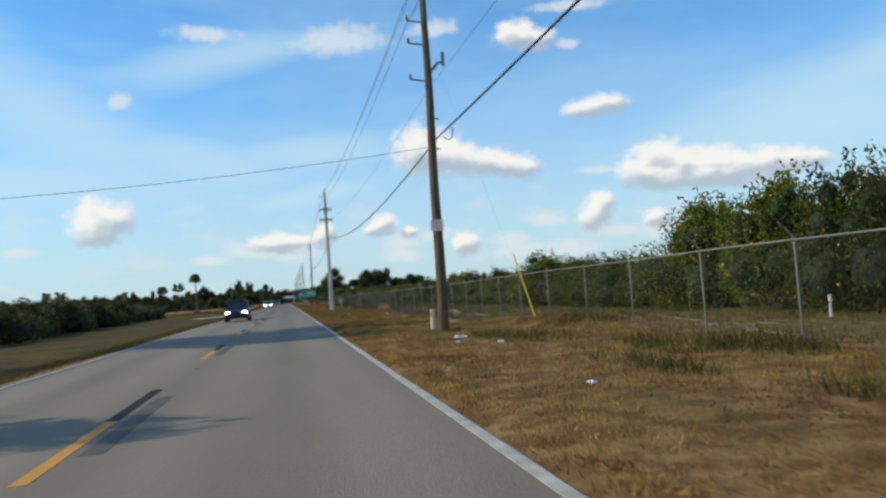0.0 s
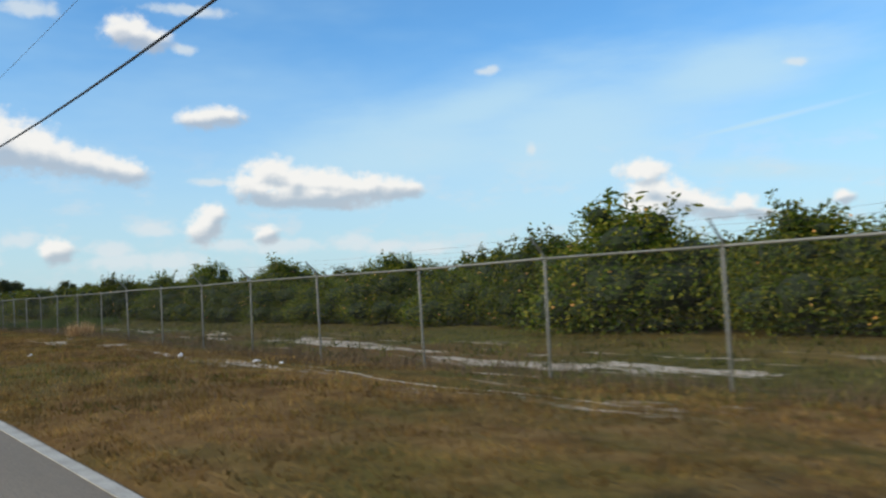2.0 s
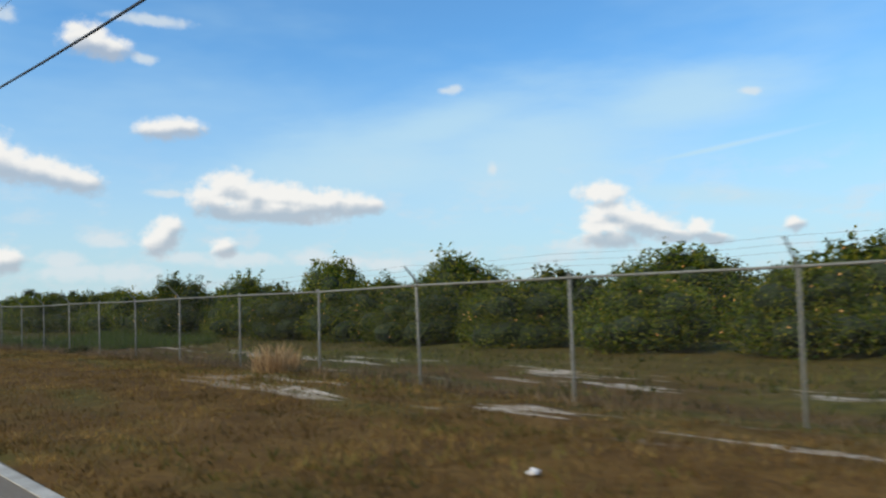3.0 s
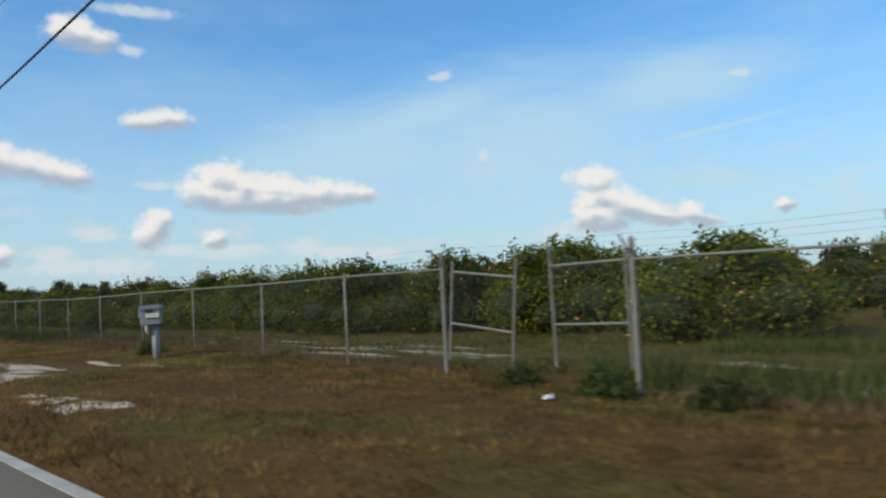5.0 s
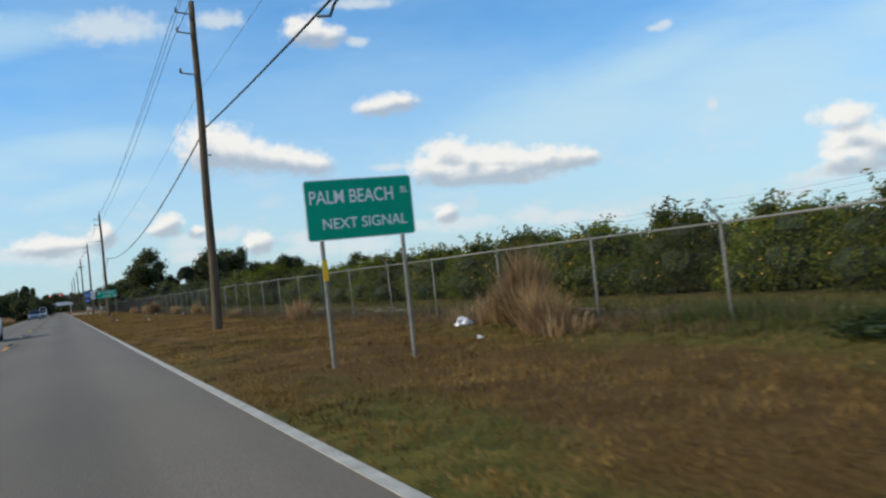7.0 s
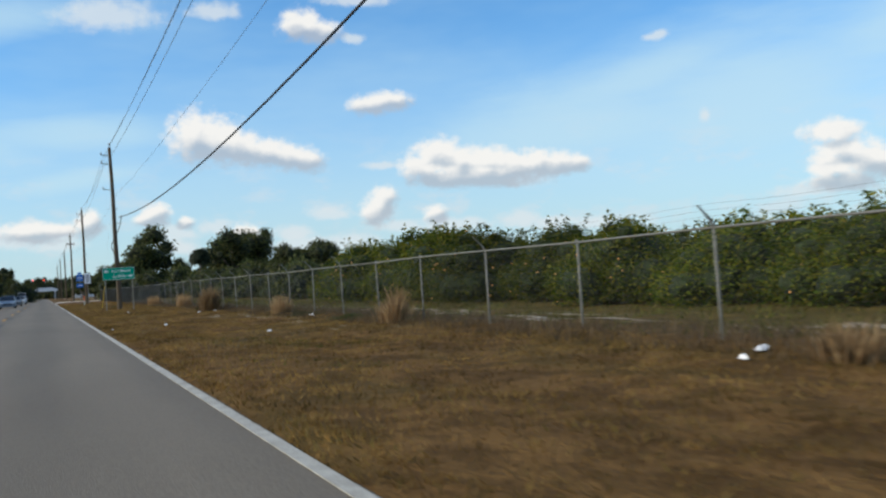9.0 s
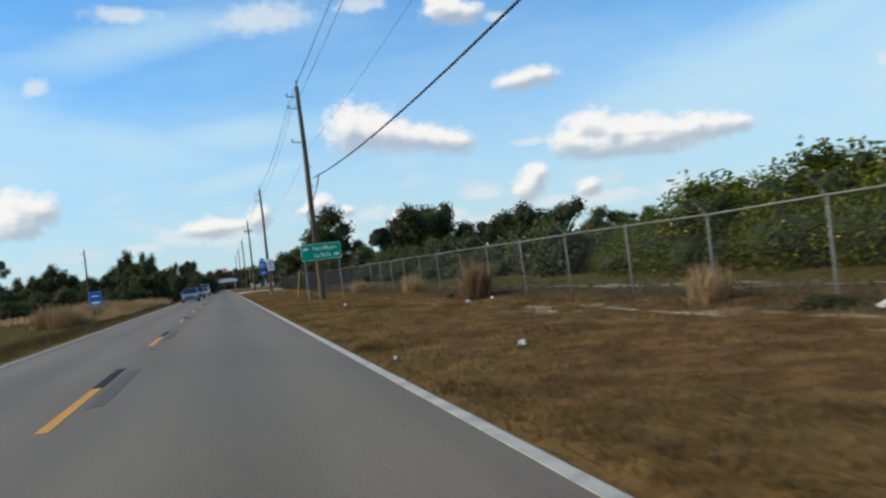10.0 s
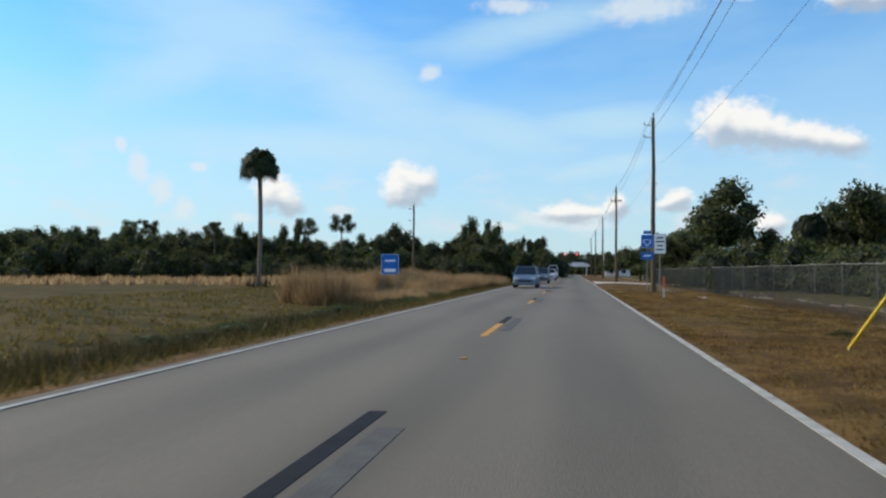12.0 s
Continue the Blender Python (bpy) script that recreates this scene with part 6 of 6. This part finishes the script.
# ---- the cabbage palm ----
def palm(x, y, height, seed, label):
    rng = np.random.default_rng(seed)
    root = thing("palm_tree", pose(x, y, ground_z(x, y)), label, "palm tree")
    bm = bmesh.new()
    zs = np.linspace(-0.2, height, 26)
    tube(bm, [(0.18 * math.sin(z * 0.25), 0.1 * math.cos(z * 0.3), z) for z in zs], [(0.30 if z < 0.6 else 0.2) * (1 + (0.07 if k % 2 else 0.0)) for k, z in enumerate(zs)], 10)
    part("trunk", bm, M_BARK, root)
    top = Vector((0.18 * math.sin(height * 0.25), 0.1 * math.cos(height * 0.3), height))
    verts, faces = [], []
    for k in range(110):
        a, e = rng.uniform(0, 6.28), math.asin(rng.uniform(-0.5, 0.97))
        out = Vector((math.cos(a) * math.cos(e), math.sin(a) * math.cos(e), math.sin(e)))
        side = out.cross(Vector((0, 0, 1))).normalized()
        up = side.cross(out)
        hub = top + out * rng.uniform(0.75, 1.3)
        n = len(verts)
        for w in (-0.02, 0.02):
            verts.append(top + side * w)
        for w in (0.02, -0.02):
            verts.append(hub + side * w)
        faces.append((n, n + 1, n + 2, n + 3))
        droop = 0.25 + 0.75 * math.cos(e) ** 2
        for b in np.linspace(-1.4, 1.4, 13):
            mid = hub + (out * math.cos(b) + side * math.sin(b)) * rng.uniform(0.45, 0.65) + up * 0.05
            tip = mid + (out * math.cos(b) + side * math.sin(b)) * rng.uniform(0.2, 0.4) - Vector((0, 0, droop * rng.uniform(0.5, 1.1)))
            wide = (side * math.cos(b) - out * math.sin(b)) * 0.09
            n = len(verts)
            verts += [hub, mid + wide, tip, mid - wide]
            faces.append((n, n + 1, n + 2, n + 3))
    tagged(part_of("crown", raw_mesh("crown", [tuple(v) for v in verts], faces, M_PALM), root), "dark fan-leaved crown")
    bm = bmesh.new()
    for k in range(60):
        a, r, h = rng.uniform(0, 6.28), rng.uniform(0.2, 1.1), rng.uniform(0.3, 1.3)
        tube(bm, [(r * math.cos(a), r * math.sin(a), -0.1), (r * 1.2 * math.cos(a), r * 1.2 * math.sin(a), h)], [0.05, 0.008], 4)
    part("skirt_growth", bm, M_OAK_IN, root, "dark brush at the foot")
    return root


palm(-30.0, 280.3, 11.6, 5, "tall cabbage palm standing alone in the pasture")
palm(24.7, 299.0, 6.3, 6, "shaggy palm among the oaks")
palm(-4.5 - 7.0, 470.0, 11.0, 7, "distant palm beside the road")
young = palm(9.1, 262.0, 1.6, 8, "squat shaggy young palm standing by the fence")
young.matrix_basis = young.matrix_basis @ Matrix.Diagonal((0.52, 0.52, 0.78, 1))


# ---- vehicles ----
def car(x, y, paint, label, lit=False, van=False, facing=-1):
    """A car with its front towards -y (facing -1) or +y."""
    root = thing("van" if van else "car", pose(x, y, 0.003, 0, 0, 0 if facing < 0 else 180), label, "van" if van else "car", "vehicles on the road")
    mat = surface("paint_" + label.split()[0], [c * 0.9 for c in paint], paint, 1.0, 0.3, 0.2, 0, 40, 0.03)
    roof = 2.3 if van else 1.58
    # stations: y, half width, sill, shoulder
    stations = [(-2.25, 0.62, 0.36, 0.62), (-2.15, 0.80, 0.24, 0.74), (-1.7, 0.89, 0.22, 0.90), (-0.9, 0.91, 0.22, 1.0), (0.4, 0.91, 0.22, 1.03), (1.5, 0.90, 0.22, 1.05), (2.1, 0.84, 0.28, 1.03), (2.25, 0.70, 0.40, 0.92)]
    bm = bmesh.new()
    rings = []
    for sy, hw, lo, hi in stations:
        ring = [(-hw * 0.92, lo), (-hw, lo + 0.14), (-hw, hi - 0.16), (-hw * 0.92, hi), (hw * 0.92, hi), (hw, hi - 0.16), (hw, lo + 0.14), (hw * 0.92, lo)]
        rings.append([bm.verts.new((a, sy, b)) for a, b in ring])
    for a, b in zip(rings, rings[1:]):
        for k in range(8):
            bm.faces.new((a[k], a[(k + 1) % 8], b[(k + 1) % 8], b[k]))
    bm.faces.new(rings[0][::-1])
    bm.faces.new(rings[-1])
    part("body", bm, mat, root, smooth=False)

    low, hi = 0.98, roof
    front, back_ = (-1.55, 2.1) if van else (-1.05, 1.95)
    base = [Vector(v) for v in ((-0.84, front, low), (0.84, front, low), (0.84, back_, low), (-0.84, back_, low))]
    top = [Vector(v) for v in ((-0.68, front + 0.75, hi - 0.06), (0.68, front + 0.75, hi - 0.06), (0.68, back_ - 0.35, hi - 0.06), (-0.68, back_ - 0.35, hi - 0.06))]
    middle = (sum(base, Vector()) + sum(top, Vector())) / 8
    for k, pane in enumerate(("windscreen", "side_window", "rear_window", "side_window")):
        bm = bmesh.new()
        outer = [base[k], base[(k + 1) % 4], top[(k + 1) % 4], top[k]]
        a = [bm.verts.new(v) for v in outer]
        b = [bm.verts.new(v + (middle - v).normalized() * 0.03) for v in outer]
        bm.faces.new(a)
        bm.faces.new(b[::-1])
        for q in range(4):
            bm.faces.new((a[q], b[q], b[(q + 1) % 4], a[(q + 1) % 4]))
        part(pane, bm, M_GLASS, root, "dark tinted glass")
    bm = bmesh.new()
    box(bm, (1.40, (back_ - 0.35) - (front + 0.75) + 0.1, 0.09), (0, (front + back_ + 0.4) / 2, hi - 0.03), bevel=0.03)
    part("roof", bm, mat, root)
    for sx in (-1, 1):
        for foot, head, r in (((sx * 0.85, front, low), (sx * 0.69, front + 0.75, hi - 0.05), 0.04), ((sx * 0.85, back_, low), (sx * 0.69, back_ - 0.35, hi - 0.05), 0.05), ((sx * 0.86, 0.35, low), (sx * 0.70, 0.35, hi - 0.05), 0.035)):
            bm = bmesh.new()
            tube(bm, [foot, head], r, 6)
            part("pillar", bm, mat, root)
    for sx in (-1, 1):
        for sy in (-1.42, 1.38):
            bm = bmesh.new()
            tube(bm, [(sx * 0.70, sy, 0.33), (sx * 0.73, sy, 0.33), (sx * 0.90, sy, 0.33), (sx * 0.92, sy, 0.33)], [0.28, 0.33, 0.33, 0.29], 18)
            wheel = part("wheel", bm, M_TYRE, root)
            bm = bmesh.new()
            tube(bm, [(sx * 0.90, sy, 0.33), (sx * 0.935, sy, 0.33)], [0.21, 0.19], 14)
            part("rim", bm, M_RIM, wheel)
        bm = bmesh.new()
        box(bm, (0.34, 0.12, 0.15), (sx * 0.60, -2.16, 0.68), bevel=0.03)
        part("headlight", bm, M_LAMP if lit else M_LENS, root)
        bm = bmesh.new()
        box(bm, (0.20, 0.10, 0.28), (sx * 0.70, 2.17, 0.80), bevel=0.03)
        part("tail_light", bm, M_TAIL, root)
        bm = bmesh.new()
        box(bm, (0.18, 0.12, 0.13), (sx * 0.98, front + 0.35, 1.05), bevel=0.03)
        part("wing_mirror", bm, mat, root)
    bm = bmesh.new()
    box(bm, (0.95, 0.06, 0.16), (0, -2.235, 0.52), bevel=0.02)
    part("grille", bm, M_DARK, root, "dark grille")
    bm = bmesh.new()
    box(bm, (1.62, 0.10, 0.14), (0, -2.22, 0.33), bevel=0.03)
    part("bumper", bm, mat, root)
    return root


car(-3.6, 63.0, (0.015, 0.017, 0.022), "dark sedan with lit headlamps in the far lane", True)
car(-3.7, 168.0, (0.62, 0.63, 0.64), "white hatchback with lit headlamps in the far lane", True)
car(-3.75, 268.5, (0.13, 0.18, 0.24), "bluish grey family wagon in the far lane")
car(-3.6, 291.0, (0.10, 0.12, 0.14), "dark grey sedan following in the far lane")
car(-3.5, 318.0, (0.42, 0.44, 0.46), "silver sedan waiting in the far lane")
car(-3.9, 352.0, (0.60, 0.61, 0.62), "white box van in the far lane", van=True)


# ---- the far junction ----
canopy = thing("station_canopy", pose(1.0, 505, 0), "white filling station canopy beyond the junction", "canopy")
bm = bmesh.new()
prism(bm, [(-4.5, 3.0), (4.5, 3.0), (4.5, 3.7), (2.5, 4.5), (-2.5, 4.5), (-4.5, 3.7)], 8)
part("roof", bm, M_STUCCO, canopy)
for dx in (-3.5, 3.5):
    bm = bmesh.new()
    box(bm, (0.5, 0.5, 3.6), (dx, 0, 1.6), bevel=0.03)
    part("column", bm, M_STUCCO, canopy)
for x, y, w_, d_, h_, label in ((-27, 430, 11, 8, 3.0, "low pale house behind the tall grass"), (-36, 470, 14, 9, 3.2, "low white house near the junction"), (14, 478, 8, 8, 3.0, "low white building by the junction")):
    house = thing("house", pose(x, y, ground_z(x, y)), label, "house", "houses near the junction")
    bm = bmesh.new()
    box(bm, (w_, d_, h_), (0, 0, h_ / 2 - 0.1), bevel=0.02)
    part("wall", bm, M_STUCCO, house)
    bm = bmesh.new()
    prism(bm, [(-w_ / 2 - 0.4, h_ - 0.12), (w_ / 2 + 0.4, h_ - 0.12), (w_ / 2 - 1.6, h_ + 1.5), (-w_ / 2 + 1.6, h_ + 1.5)], d_ + 0.8)
    part("roof", bm, M_ROOF, house)
    for dx in (-w_ / 4, w_ / 4):
        bm = bmesh.new()
        box(bm, (1.3, 0.1, 1.1), (dx, -d_ / 2 - 0.01, 1.5), bevel=0.01)
        part("window", bm, M_GLASS, house)
    bm = bmesh.new()
    box(bm, (0.95, 0.1, 2.05), (0, -d_ / 2 - 0.01, 1.0), bevel=0.01)
    part("door", bm, M_GHOST, house)
signal = thing("traffic_signal", pose(0, 486, 0), "traffic signals showing red on a span wire", "traffic light")
bm = bmesh.new()
tube(bm, [(-12, 0, -0.3), (-12, 0, 8.2)], [0.16, 0.11], 10)
part("pole", bm, M_CONCRETE, signal)
bm = bmesh.new()
tube(bm, [(-12, 0, 8.0), (0, 0, 7.5), (10, 0, 8.0)], 0.02, 5)
part("span_wire", bm, M_CABLE, signal)
bm = bmesh.new()
tube(bm, [(10, 0, -0.3), (10, 0, 8.2)], [0.16, 0.11], 10)
part("pole", bm, M_CONCRETE, signal)
for dx in (-3.0, 0.8):
    bm = bmesh.new()
    box(bm, (0.40, 0.3, 1.1), (dx, 0, 6.8), bevel=0.03)
    head = part("signal_head", bm, M_DARK, signal, "dark signal head")
    bm = bmesh.new()
    tube(bm, [(dx, -0.16, 7.15), (dx, -0.2, 7.15)], [0.16, 0.15], 12)
    part("red_lens", bm, M_REDLIGHT, head, "glowing red lens")

# the originals of the planted kinds stay in the grove's back rows and woods
back_row = [(43.5, 20.0), (43.8, 60.0), (43.2, 100.0), (43.6, 140.0), (43.0, 180.0), (43.5, 40.0), (43.1, 80.0), (43.4, 120.0)]
for tree, (x, y) in zip(CITRUS + THIN, back_row):
    tree.matrix_basis = pose(x, y, ground_z(x, y) - 0.1)
for k, tree in enumerate(OAKS + PINES):
    tree.matrix_basis = pose(-78 - 7 * k, 372 + 3 * k, ground_z(-78, 372) - 0.1)
for k, shrub in enumerate(BUSHES):
    shrub.matrix_basis = pose(24 + 3 * k, 240 + 4 * k, ground_z(24, 240) - 0.1)
WEEDS.matrix_basis = pose(11.2, 120.5, ground_z(11.2, 120.5) - 0.05) @ Matrix.Diagonal((0.3, 0.3, 0.25, 1))
